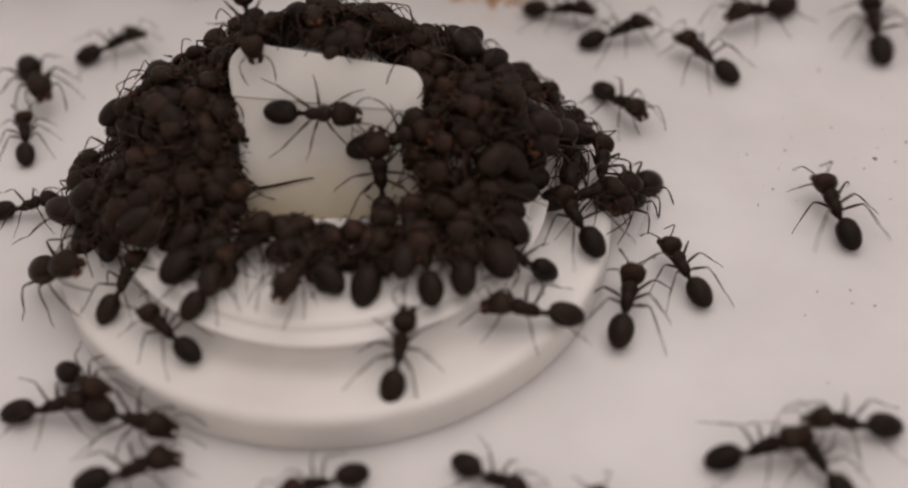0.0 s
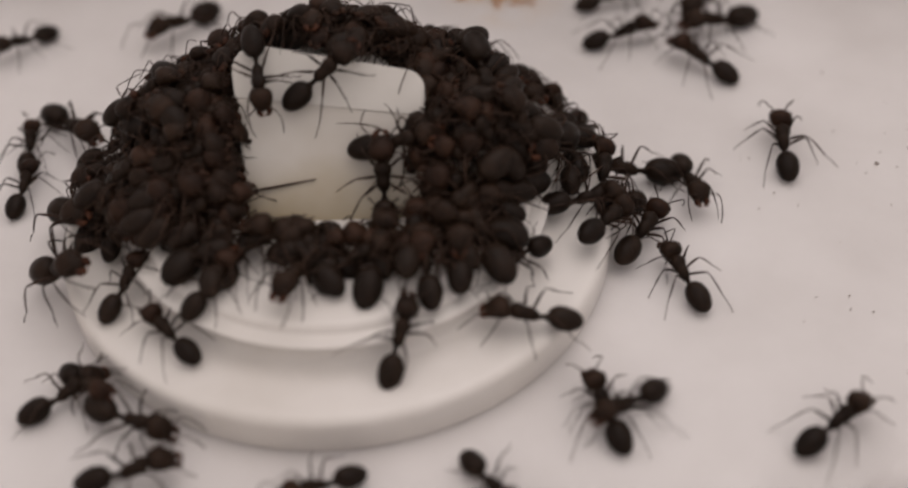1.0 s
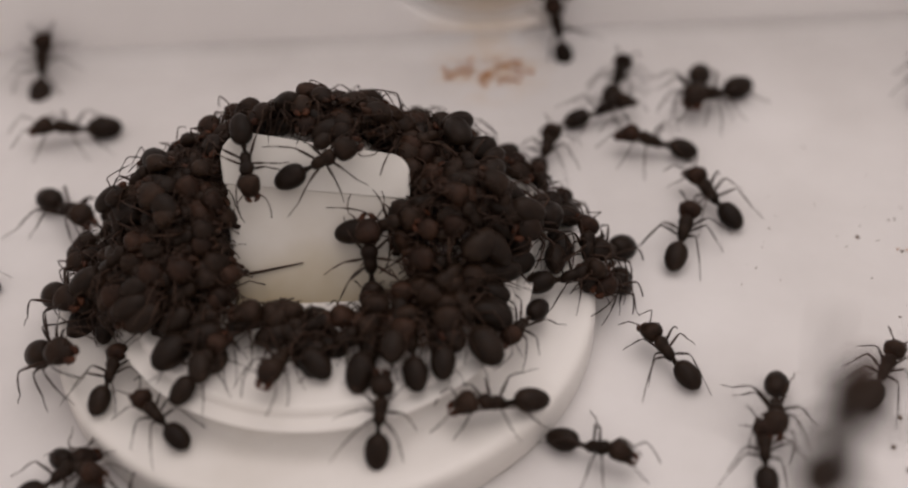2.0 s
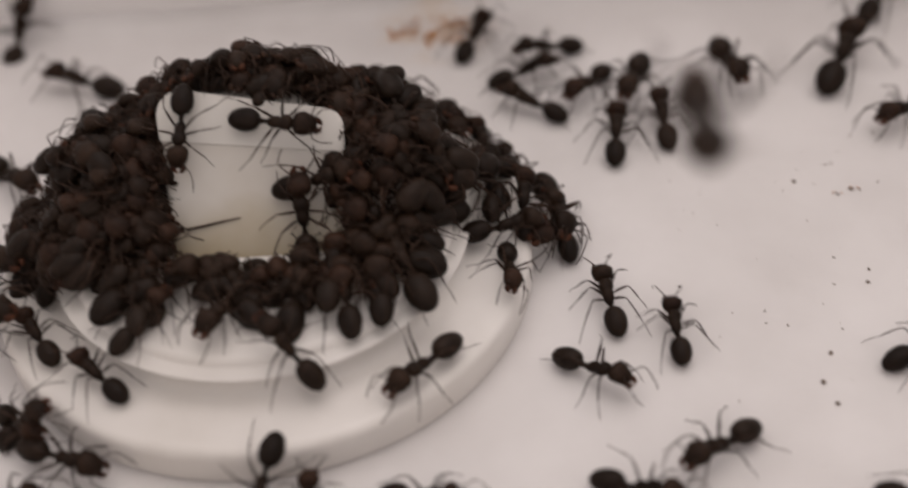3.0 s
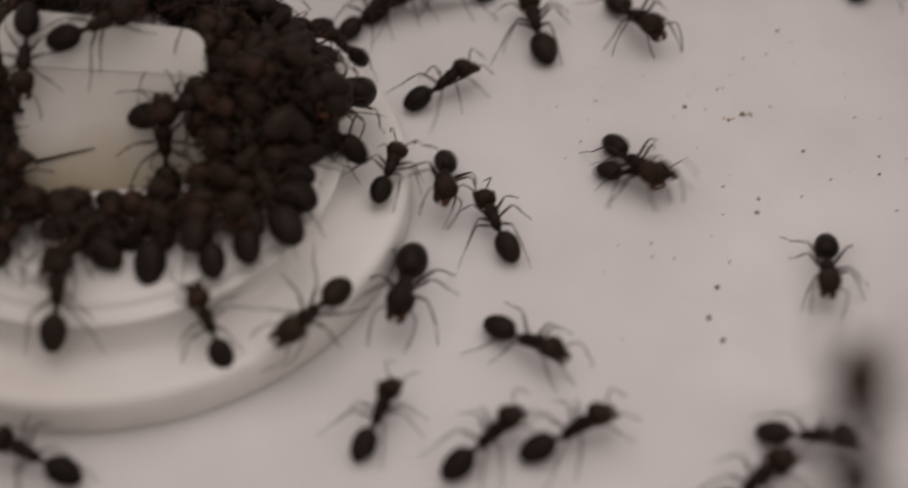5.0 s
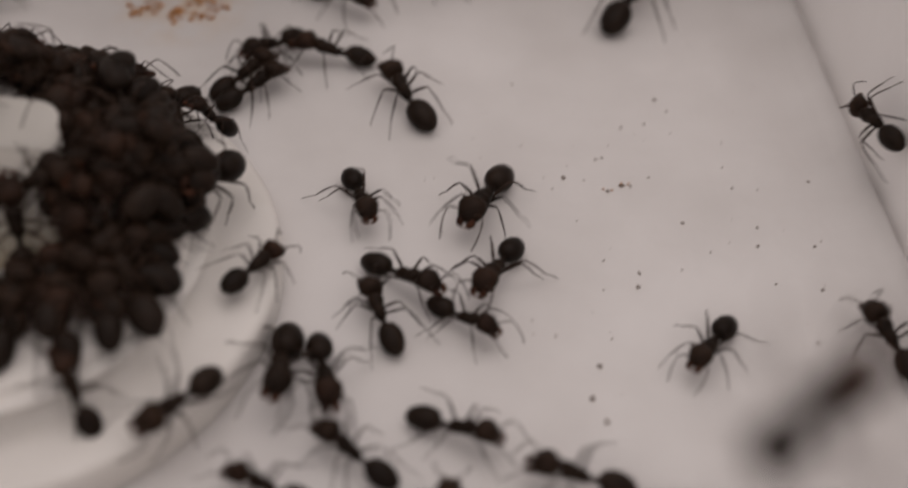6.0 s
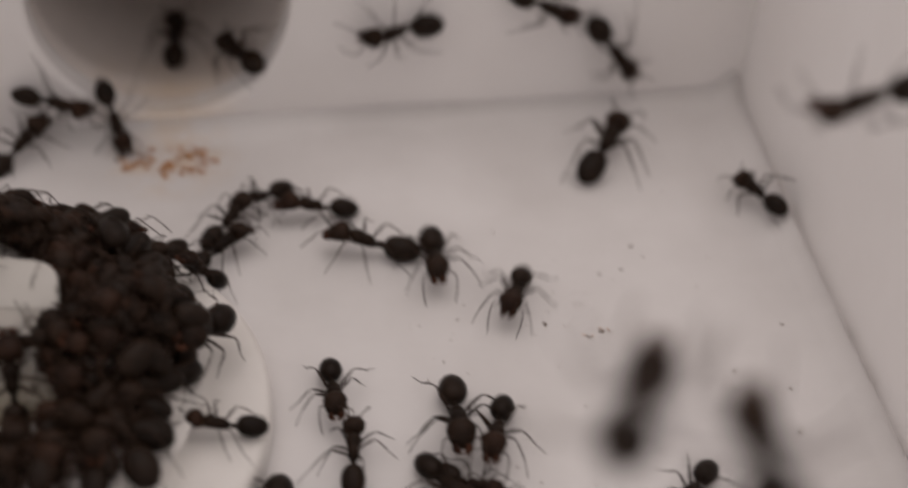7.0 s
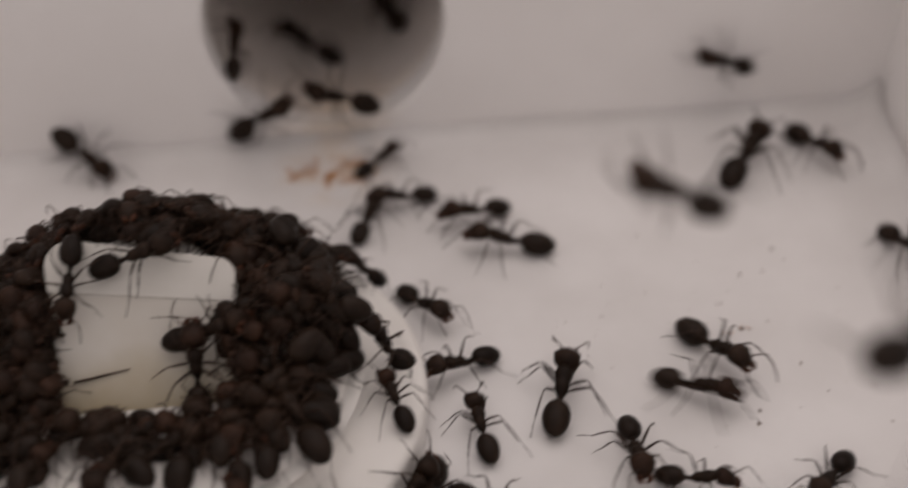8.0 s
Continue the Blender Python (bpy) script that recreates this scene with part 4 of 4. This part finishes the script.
    step(roaming[12], "floor", [(0.00, -0.03, -2.62, -156), (1.50, -0.03, -2.62, -156), (2.15, 0.10, -2.64, -220), (2.80, 0.19, -2.76, -273), (3.00, 0.43, -2.58, -274), (3.20, 0.62, -2.36, -277), (3.50, 0.84, -2.22, -292), (3.70, 0.86, -2.06, -287), (4.00, 0.84, -1.91, -262), (4.20, 0.84, -1.91, -262), (5.30, 0.71, -1.63, -247), (5.50, 0.71, -1.63, -247), (6.00, 0.76, -1.50, -241), (8.00, 0.76, -1.50, -241)])
    step(roaming[13], "floor", [(0.00, -1.33, -2.46, 9), (1.50, -1.33, -2.46, 9), (3.00, -1.77, -2.37, -6), (3.20, -1.30, -2.41, -6), (3.50, -1.02, -2.59, -4), (3.80, -0.96, -2.87, -24), (4.00, -0.95, -3.20, -52), (4.20, -0.81, -3.20, -38), (8.00, -0.81, -3.20, -38)])
    step(roaming[14], "floor", [(0.00, -2.00, -1.86, -0), (0.50, -2.11, -1.67, 56), (1.00, -1.93, -1.74, 31), (1.50, -1.93, -1.74, 31), (2.80, -1.76, -1.67, 22), (3.00, -1.65, -1.68, 1), (3.30, -1.87, -1.69, 52), (3.85, -2.64, -1.45, 101), (4.40, -3.40, -1.20, 150), (8.00, -3.40, -1.20, 150)])
    step(roaming[15], "floor", [(0.00, 0.54, -1.71, 76), (0.50, 0.54, -1.71, 76), (1.00, 0.50, -1.57, 77), (1.70, 0.50, -1.57, 77), (2.80, 0.29, -1.52, 138), (3.00, 0.29, -1.52, 138), (3.50, -0.14, -1.56, 151), (4.00, -0.25, -1.50, 77), (8.00, -0.25, -1.50, 77)])
    step(roaming[16], "floor", [(0.00, 1.48, -1.40, 178), (1.00, 1.48, -1.40, 178), (1.50, 1.37, -1.44, 184), (1.70, 1.37, -1.44, 184), (2.80, 1.28, -1.61, 221), (3.00, 1.28, -1.61, 221), (3.50, 1.35, -1.70, 241), (4.20, 1.35, -1.70, 241), (5.30, 1.38, -1.60, 216), (8.00, 1.38, -1.60, 216)])
    step(roaming[17], "floor", [(0.00, -1.18, -1.44, 136), (1.50, -1.18, -1.44, 134), (3.50, -1.19, -1.47, 137), (8.00, -1.19, -1.47, 137)])
    step(roaming[18], "floor", [(0.00, -0.82, -1.16, 54), (1.50, -0.82, -1.16, 52), (3.50, -0.80, -1.15, 50), (8.00, -0.80, -1.15, 50)])
    step(roaming[19], "floor", [(0.00, -1.52, -0.95, 61), (1.50, -1.52, -0.95, 61), (2.15, -1.64, -1.00, 86), (2.80, -1.74, -1.00, 125), (3.00, -1.74, -1.00, 125), (3.50, -1.58, -1.52, 94), (4.05, -2.09, -1.71, 162), (4.60, -2.60, -1.90, 230), (8.00, -2.60, -1.90, 230)])
    step(roaming[20], "floor", [(0.00, 1.39, -0.89, -177), (0.50, 1.39, -0.89, -177), (1.00, 1.38, -0.82, -145), (1.50, 1.38, -0.82, -145), (2.80, 1.94, -0.46, -94), (3.00, 1.96, -0.63, -94), (3.50, 2.04, -0.51, -42), (3.67, 2.01, -0.41, -97), (3.83, 1.98, -0.31, -152), (4.00, 1.95, -0.22, -207), (4.20, 1.95, -0.22, -207), (4.75, 1.99, -0.26, -253), (5.30, 2.05, -0.27, -304), (5.50, 2.05, -0.27, -304), (6.00, 1.99, -0.46, -310), (6.25, 1.91, -0.49, -247), (6.50, 1.83, -0.51, -185), (7.00, 1.83, -0.51, -185), (7.50, 1.90, -0.44, -223), (8.00, 1.95, -0.39, -253)])
    step(roaming[21], "floor", [(0.00, 1.92, -0.40, 114), (0.50, 2.00, -0.56, 68), (1.00, 2.10, -0.35, 59), (1.17, 2.15, -0.22, 110), (1.33, 2.20, -0.08, 160), (1.50, 2.24, 0.06, 210), (1.70, 2.24, 0.06, 210), (2.80, 2.35, -0.16, 197), (2.90, 2.39, 0.01, 152), (3.00, 2.42, 0.19, 107), (3.20, 2.53, 0.29, 95), (3.40, 2.77, -0.03, 87), (3.50, 2.85, 0.15, 86), (4.00, 2.97, 0.90, 83), (4.20, 2.99, 1.02, 85), (5.30, 2.54, 1.10, 13), (5.50, 2.94, 1.06, 9), (5.70, 2.98, 0.78, -28), (6.00, 2.92, 0.52, -83), (6.50, 2.69, 0.24, -114), (6.80, 2.74, 0.03, -92), (7.50, 2.74, 0.03, -92), (7.65, 2.69, 0.14, -106), (7.75, 2.65, 0.32, -143), (8.00, 2.54, 0.27, -157)])
    step(roaming[22], "floor", [(0.00, 2.40, 0.24, -130), (0.50, 2.45, 0.55, -175), (1.00, 2.45, 0.55, -175), (1.50, 2.32, 0.37, -138), (1.70, 2.32, 0.37, -138), (2.80, 2.38, 0.72, -85), (3.00, 2.38, 0.32, -86), (3.50, 2.39, -0.43, -103), (4.00, 2.19, -0.92, -110), (4.20, 2.19, -0.92, -110), (5.30, 2.05, -1.36, -104), (5.50, 2.05, -1.36, -104), (6.00, 2.06, -1.24, -108), (8.00, 2.06, -1.24, -108)])
    step(roaming[23], "floor", [(0.00, -1.95, -0.27, -38), (0.50, -1.95, -0.27, -38), (1.00, -2.06, -0.15, -49), (8.00, -2.06, -0.15, -49)])
    step(roaming[24], "floor", [(0.00, -1.56, 4.20, -162), (0.80, -1.79, 3.02, -133), (1.00, -1.79, 3.02, -133), (1.25, -2.24, 2.93, -148), (1.50, -2.62, 2.67, -159), (1.70, -2.83, 2.67, -163), (3.47, -1.87, 3.08, -213), (5.23, -0.90, 3.49, -264), (7.00, 0.06, 3.91, -315), (7.20, -0.15, 3.52, -316), (7.50, -0.31, 4.48, -278), (7.60, -0.06, 4.32, -300), (7.70, 0.20, 4.57, -320), (8.00, 0.81, 4.53, -324)])
    step(roaming[25], "floor", [(0.00, -2.35, 2.76, 22), (0.25, -2.29, 2.20, -53), (0.38, -2.52, 2.23, -100), (0.50, -2.76, 2.26, -147), (1.00, -3.34, 2.81, -135), (1.50, -3.82, 2.47, -134), (2.20, -5.00, 2.20, -170), (8.00, -5.00, 2.20, -170)])
    step(roaming[26], "floor", [(0.00, -2.99, 2.15, -64), (0.50, -2.78, 1.78, -59), (1.00, -2.52, 1.37, -45), (8.00, -2.52, 1.37, -45)])
    step(roaming[27], "floor", [(0.00, -2.93, 1.37, 101), (0.50, -2.89, 1.20, 93), (1.00, -2.89, 1.20, 93), (1.50, -3.25, 1.06, 143), (2.00, -3.60, 1.00, 200), (8.00, -3.60, 1.00, 200)])
    step(roaming[28], "floor", [(0.00, -2.67, 0.38, 2), (0.50, -2.74, 0.51, 20), (1.00, -2.81, 0.63, 82), (1.50, -2.81, 0.63, 82), (1.95, -3.20, 0.61, 141), (2.40, -3.60, 0.60, 200), (8.00, -3.60, 0.60, 200)])
    step(roaming[29], "floor", [(0.00, 2.13, 3.06, -23), (0.50, 2.59, 3.30, -27), (1.00, 2.65, 3.30, 10), (1.50, 2.89, 3.27, 26), (1.70, 2.89, 3.27, 26), (2.07, 2.82, 3.18, 81), (2.43, 2.74, 3.08, 136), (2.80, 2.65, 2.97, 192), (3.00, 2.65, 2.97, 192), (3.50, 2.50, 2.86, 197), (5.30, 2.34, 2.72, 217), (7.50, 2.34, 2.72, 217), (8.00, 2.18, 2.87, 193)])
    step(roaming[30], "floor", [(0.00, 3.96, 3.92, -103), (1.00, 3.45, 3.14, -110), (1.50, 3.39, 2.94, -112), (1.70, 3.39, 2.94, -112), (2.80, 4.52, 2.51, -76), (3.00, 4.45, 2.43, -85), (3.20, 4.77, 2.16, -78), (3.30, 4.75, 1.63, -93), (3.50, 4.50, 1.44, -112), (3.60, 4.50, 1.44, -112), (4.00, 4.46, 1.68, -109), (5.30, 4.48, 1.82, -66), (5.50, 4.80, 1.05, -87), (5.70, 4.13, 0.62, -129), (6.00, 3.92, 0.36, -124), (6.50, 3.68, 0.02, -119), (6.80, 3.64, -0.30, -107), (7.00, 3.67, -0.42, -95), (7.50, 3.52, -0.37, -121), (7.58, 3.44, -0.33, -166), (7.65, 3.36, -0.28, -211), (7.72, 3.41, -0.29, -251), (7.80, 3.46, -0.29, -291), (8.00, 3.39, -0.15, -288)])
    step(roaming[31], "floor", [(0.00, 5.15, 2.53, 87), (0.15, 5.64, 2.76, 82), (0.50, 6.31, 2.91, 81), (2.80, 5.95, 3.15, 49), (3.00, 6.29, 3.53, 53), (3.20, 6.76, 3.55, 60), (5.30, 6.89, 2.39, 63), (5.50, 7.09, 2.80, 60), (5.75, 7.63, 3.15, 3), (6.00, 8.17, 3.51, -54), (6.40, 10.60, 3.60, 0), (8.00, 10.80, 3.60, 0)])
    step(roaming[32], "floor", [(0.00, -4.05, 3.10, 97), (1.00, -4.20, 3.75, 93), (1.30, -3.56, 3.56, 93), (1.50, -3.35, 3.93, 90), (1.70, -3.35, 3.93, 90), (4.60, -2.32, 4.23, 39), (7.50, -1.39, 4.51, -9), (7.70, -0.89, 4.37, -20), (8.00, -1.14, 4.06, -43)])
    step(roaming[33], "floor", [(0.00, 2.25, 4.18, 132), (1.50, 2.25, 4.18, 132), (1.70, 2.31, 4.25, 121), (2.80, 2.01, 3.49, 68), (3.00, 1.94, 3.30, 64), (3.25, 2.05, 2.82, 7), (3.50, 2.16, 2.34, -50), (4.50, 2.27, 3.08, 8), (5.50, 2.38, 3.82, 65), (6.50, 2.49, 4.55, 123), (6.80, 2.23, 5.02, 117), (6.85, 1.86, 4.86, 181), (6.90, 1.50, 4.70, 245), (7.00, 0.98, 4.21, 285), (7.20, 1.01, 3.45, 279), (7.30, 0.96, 2.97, 270), (7.50, 0.85, 1.97, 269), (8.00, 0.76, 2.10, 268)])
    step(roaming[34], "panel", [(0.00, -0.57, 1.15, -80), (0.50, -0.57, 0.88, -82), (1.00, -0.53, 0.76, -81), (2.80, -0.53, 0.76, -81), (3.00, -0.54, 0.65, -95), (8.00, -0.54, 0.65, -95)])
    step(roaming[35], "panel", [(0.00, -0.07, 0.42, -6), (0.25, -0.07, 0.42, -6), (0.50, 0.05, 0.63, 23), (1.00, -0.02, 0.76, 39), (1.50, -0.02, 0.76, 39), (2.80, 0.25, 0.67, -10), (3.20, 0.25, 0.67, -10), (3.50, 0.01, 0.84, 16), (8.00, 0.01, 0.84, 16)])
    step(roaming[36], "floor", [(0.00, 6.70, 2.60, 200), (2.20, 6.70, 2.60, 200), (3.00, 5.89, 1.49, 216), (3.20, 5.50, 1.18, 187), (3.30, 5.24, 1.05, 195), (3.40, 4.79, 0.81, 197), (3.50, 4.46, 0.36, 214), (3.60, 3.70, -0.08, 223), (3.70, 3.34, -0.18, 199), (3.80, 3.06, -0.17, 186), (3.90, 2.71, -0.33, 182), (4.00, 2.57, 0.23, 142), (4.20, 2.42, 0.26, 136), (4.75, 2.43, -0.00, 210), (5.30, 2.43, -0.26, 285), (5.50, 2.43, -0.26, 285), (5.70, 2.26, -0.71, 264), (6.00, 2.45, -1.31, 272), (6.50, 2.77, -1.53, 316), (6.80, 2.77, -1.53, 316), (8.00, 2.65, -1.38, 321)])
    step(roaming[37], "floor", [(0.00, 1.20, -3.60, 30), (2.50, 1.20, -3.60, 30), (3.50, 1.91, -3.74, 17), (3.80, 2.21, -3.27, 15), (4.00, 2.40, -3.05, 20), (4.20, 2.57, -3.05, 11), (5.30, 2.58, -2.34, 65), (5.50, 2.43, -2.18, 105), (5.75, 2.48, -2.18, 122), (6.00, 2.56, -1.99, 135), (8.00, 2.56, -1.99, 135)])
    step(roaming[38], "floor", [(0.00, 0.20, -3.40, 95), (1.80, 0.20, -3.40, 95), (2.13, 0.18, -2.98, 152), (2.47, 0.16, -2.57, 208), (2.80, 0.14, -2.15, 265), (3.00, 0.10, -2.35, 247), (3.20, -0.04, -2.36, 223), (3.50, -0.15, -2.65, 194), (3.80, -0.34, -2.56, 160), (4.00, -0.34, -2.56, 160), (4.20, -0.48, -2.46, 151), (8.00, -0.48, -2.46, 151)])
    step(roaming[39], "floor", [(0.00, 0.40, -3.70, 80), (2.60, 0.40, -3.70, 80), (2.95, 0.46, -3.34, 14), (3.30, 0.53, -2.98, -52), (3.50, 0.53, -2.98, -52), (3.70, 0.49, -3.19, -56), (4.00, 0.53, -3.80, -54), (8.00, 0.53, -3.80, -54)])
    step(roaming[40], "floor", [(0.00, 0.40, -3.50, 150), (2.60, 0.40, -3.50, 150), (3.15, 0.13, -3.49, 194), (3.70, -0.14, -3.47, 237), (4.00, -0.44, -3.31, 232), (8.00, -0.44, -3.31, 232)])
    step(roaming[41], "floor", [(0.00, 1.45, 1.75, 20), (1.20, 1.45, 1.75, 20), (1.73, 1.80, 1.90, 50), (2.27, 2.17, 2.10, 95), (2.80, 2.41, 2.04, 146), (3.00, 2.41, 2.04, 146), (3.50, 2.06, 2.22, 163), (4.40, 2.05, 2.22, 97), (5.30, 2.03, 2.22, 31), (5.50, 2.09, 2.31, 37), (6.00, 2.09, 2.31, 37), (6.50, 1.98, 2.28, 47), (6.80, 2.04, 2.41, 50), (7.50, 2.04, 2.41, 50), (8.00, 1.86, 2.59, 67)])
    step(roaming[42], "floor", [(0.00, 6.70, 1.50, 170), (1.70, 6.70, 1.50, 170), (2.25, 5.90, 1.60, 117), (2.80, 5.05, 1.96, 64), (3.00, 5.58, 2.43, 59), (3.20, 6.08, 2.64, 59), (3.50, 6.50, 2.84, 64), (5.30, 5.93, 2.96, 53), (5.50, 5.93, 2.96, 53), (6.00, 5.96, 3.16, 52), (8.00, 5.96, 3.16, 52)])
    step(roaming[43], "lid", [(0.00, 2.18, -5.88, 60), (1.70, 2.53, -4.86, 61), (2.80, 2.94, -3.19, 67), (3.00, 2.88, -2.93, 84), (3.10, 2.75, -2.69, 86), (3.20, 2.73, -2.54, 86), (3.40, 2.64, -2.46, 90), (3.60, 2.66, -1.94, 88), (4.20, 2.36, -0.28, 90), (4.70, 0.60, 0.20, 150), (5.20, -2.60, 1.60, 158), (5.60, -4.60, 2.40, 158), (8.00, -4.60, 2.40, 158)])
    step(roaming[44], "floor", [(0.00, 1.61, 0.21, -123), (5.30, 1.61, 0.21, -123), (5.50, 2.14, 0.34, -123), (5.75, 2.71, -0.06, -63), (6.00, 3.16, -0.41, -44), (6.50, 3.15, -0.55, -60), (6.80, 3.26, -0.99, -76), (7.00, 3.48, -1.09, -66), (7.50, 3.15, -0.52, -114), (7.67, 2.75, -0.74, -57), (7.83, 2.35, -0.95, -0), (8.00, 1.95, -1.17, 57)])
    step(roaming[45], "floor", [(0.00, 7.10, -2.40, 95), (5.20, 7.10, -2.40, 95), (5.90, 7.84, 0.13, 105), (6.00, 7.83, 0.28, 98), (6.20, 7.69, 0.95, 81), (6.50, 7.64, 1.44, 46), (6.80, 7.82, 1.63, 46), (7.00, 7.29, 2.11, 103), (7.10, 7.76, 2.60, 55), (7.20, 8.22, 3.18, 55), (7.25, 7.60, 3.99, 95), (7.30, 7.55, 4.80, 136), (7.50, 7.44, 4.78, 142), (7.70, 7.47, 4.96, 162), (7.80, 7.31, 4.97, 158), (8.00, 5.86, 4.80, 155)])
    step(roaming[46], "floor", [(0.00, 2.60, 6.40, -80), (4.80, 2.60, 6.40, -80), (5.90, 2.82, 4.19, -24), (6.00, 3.09, 3.47, -46), (6.20, 3.36, 3.44, -47), (6.50, 3.87, 2.79, -45), (6.80, 3.84, 2.16, -79), (7.00, 3.85, 1.57, -95), (7.20, 3.76, 1.27, -97), (7.50, 3.78, 0.97, -88), (7.70, 4.39, 0.66, -68), (8.00, 4.83, 0.17, -61)])
    step(roaming[47], "floor", [(0.00, 6.10, 6.30, -80), (5.60, 6.10, 6.30, -80), (6.80, 5.97, 5.00, -54), (7.00, 6.25, 4.75, -51), (7.20, 6.71, 4.05, -77), (7.30, 6.90, 3.65, -91), (7.50, 6.82, 3.08, -101), (7.70, 7.05, 3.34, -89), (8.00, 6.75, 3.23, -71)])
    step(roaming[48], "floor", [(0.00, 5.00, 6.40, -60), (5.60, 5.00, 6.40, -60), (6.80, 5.29, 5.35, -16), (7.00, 5.44, 5.33, -18), (7.20, 6.48, 5.11, -26), (7.30, 6.92, 4.82, -29), (7.50, 7.02, 4.29, -50), (7.70, 7.82, 3.38, -63), (7.80, 7.83, 2.67, -62), (8.00, 7.06, 1.39, -74)])
    step(roaming[49], "floor", [(0.00, 4.80, 6.50, -120), (5.60, 4.80, 6.50, -120), (6.80, 4.50, 5.25, -170), (7.00, 3.85, 5.14, -177), (7.10, 3.59, 4.95, -186), (7.30, 3.01, 4.77, -204), (7.50, 2.46, 4.62, -205), (8.00, 1.61, 4.71, -208)])
    step(roaming[50], "floor", [(0.00, -0.60, 6.30, -70), (5.60, -0.60, 6.30, -70), (6.80, 0.32, 4.58, -8), (7.00, 0.44, 4.52, -12), (7.15, 0.43, 4.17, -20), (7.30, 0.59, 4.58, 33)], "tunnel", [(7.50, 0.62, 0.25, 75), (7.70, 0.62, 0.80, 83), (8.00, 0.36, 0.50, 116)])
    step(roaming[51], "floor", [(0.00, 7.00, -3.00, 95), (5.40, 7.00, -3.00, 95), (5.90, 6.67, -1.75, 90), (6.00, 6.70, -1.51, 97), (6.10, 6.40, -1.54, 153), (6.30, 6.22, -1.46, 175), (6.50, 5.95, -1.50, 173), (6.70, 5.73, -1.78, 169), (7.00, 5.36, -2.11, 195), (8.00, 5.36, -2.11, 195)])
    step(roaming[52], "floor", [(0.00, 1.63, 0.19, -125), (7.50, 1.63, 0.19, -125), (8.00, 1.77, 0.14, -175)])
    step(roaming[53], "lid", [(0.00, 2.80, -8.00, 80), (4.20, 2.88, -6.09, 69), (5.30, 3.77, -4.70, 63), (5.50, 3.83, -4.52, 52), (5.75, 3.83, -4.52, 52), (6.00, 3.93, -4.58, 37), (6.50, 3.93, -4.58, 37), (7.00, 3.78, -4.76, 21), (8.00, 3.78, -4.76, 21)])
    step(roaming[54], "lid", [(0.00, 3.00, -7.00, 80), (6.50, 3.22, -4.83, 70), (6.80, 3.37, -4.24, 70), (6.90, 3.46, -3.96, 66), (7.00, 3.65, -3.62, 60), (7.20, 4.04, -3.27, 50), (7.30, 4.27, -3.17, 46), (7.50, 4.72, -3.00, 41), (7.70, 4.78, -3.24, 40), (8.00, 4.48, -3.53, 35)])
    step(roaming[55], "lid", [(0.00, 3.70, -7.00, 80), (6.50, 3.72, -4.91, 64), (6.80, 3.93, -4.35, 61), (7.00, 4.05, -3.98, 74), (7.20, 4.31, -3.64, 60), (7.50, 4.55, -3.49, 57), (7.70, 4.61, -3.61, 56), (8.00, 4.77, -3.62, 55)])
    step(roaming[56], "lid", [(0.00, 7.60, -0.80, -160), (6.70, 7.60, -0.80, -170), (6.90, 6.00, -1.50, -190), (7.00, 5.68, -1.52, -179), (7.20, 4.90, -2.27, -187), (7.50, 4.58, -2.56, -170), (7.70, 4.24, -2.50, -212), (8.00, 3.55, -2.25, -244)])
    step(roaming[57], "floor", [(0.00, 2.85, -3.90, 95), (1.20, 3.10, -3.05, 96), (1.50, 3.25, -2.04, 96), (1.70, 3.29, -1.88, 91), (2.80, 3.43, -1.20, 77), (3.00, 3.30, -1.08, 91), (3.20, 3.71, -0.76, 59), (3.30, 4.22, -0.53, 36), (3.50, 5.10, -0.19, 34), (3.70, 5.20, -0.11, 31), (4.00, 5.72, 0.91, 93), (4.20, 5.98, 0.94, 91), (4.57, 5.14, 0.41, 41), (4.93, 4.30, -0.12, -10), (5.30, 3.45, -0.65, -60), (5.50, 3.62, -1.08, -67), (6.00, 3.55, -0.89, -47), (6.50, 3.55, -0.89, -47), (6.80, 3.61, -1.02, -26), (7.00, 3.67, -1.09, -44), (7.50, 4.10, -1.07, -21), (8.00, 4.31, -1.26, -22)])
    step(roaming[58], "floor", [(0.00, 0.95, 1.65, 80), (7.20, 0.95, 1.65, 80), (7.50, 1.08, 2.45, 76), (7.70, 1.25, 3.10, 40), (7.90, 2.00, 3.48, 12), (8.00, 2.03, 3.65, 39)])
    step(roaming[59], "tunnel", [(0.00, 1.63, 1.37, 85), (7.00, 1.63, 1.37, 85), (7.20, 1.81, 1.47, 74), (7.50, 1.95, 1.86, 76), (7.70, 1.78, 1.88, 128), (8.00, 1.20, 1.70, 156)])
    step(roaming[60], "tunnel", [(0.00, 2.40, 0.40, 100), (6.50, 2.40, 0.30, 100), (6.80, 2.40, 0.30, 105), (7.20, 2.37, 0.72, 115), (7.50, 2.26, 1.12, 105), (7.70, 2.55, 1.45, 95), (8.00, 2.40, 1.90, 100)])


motions()
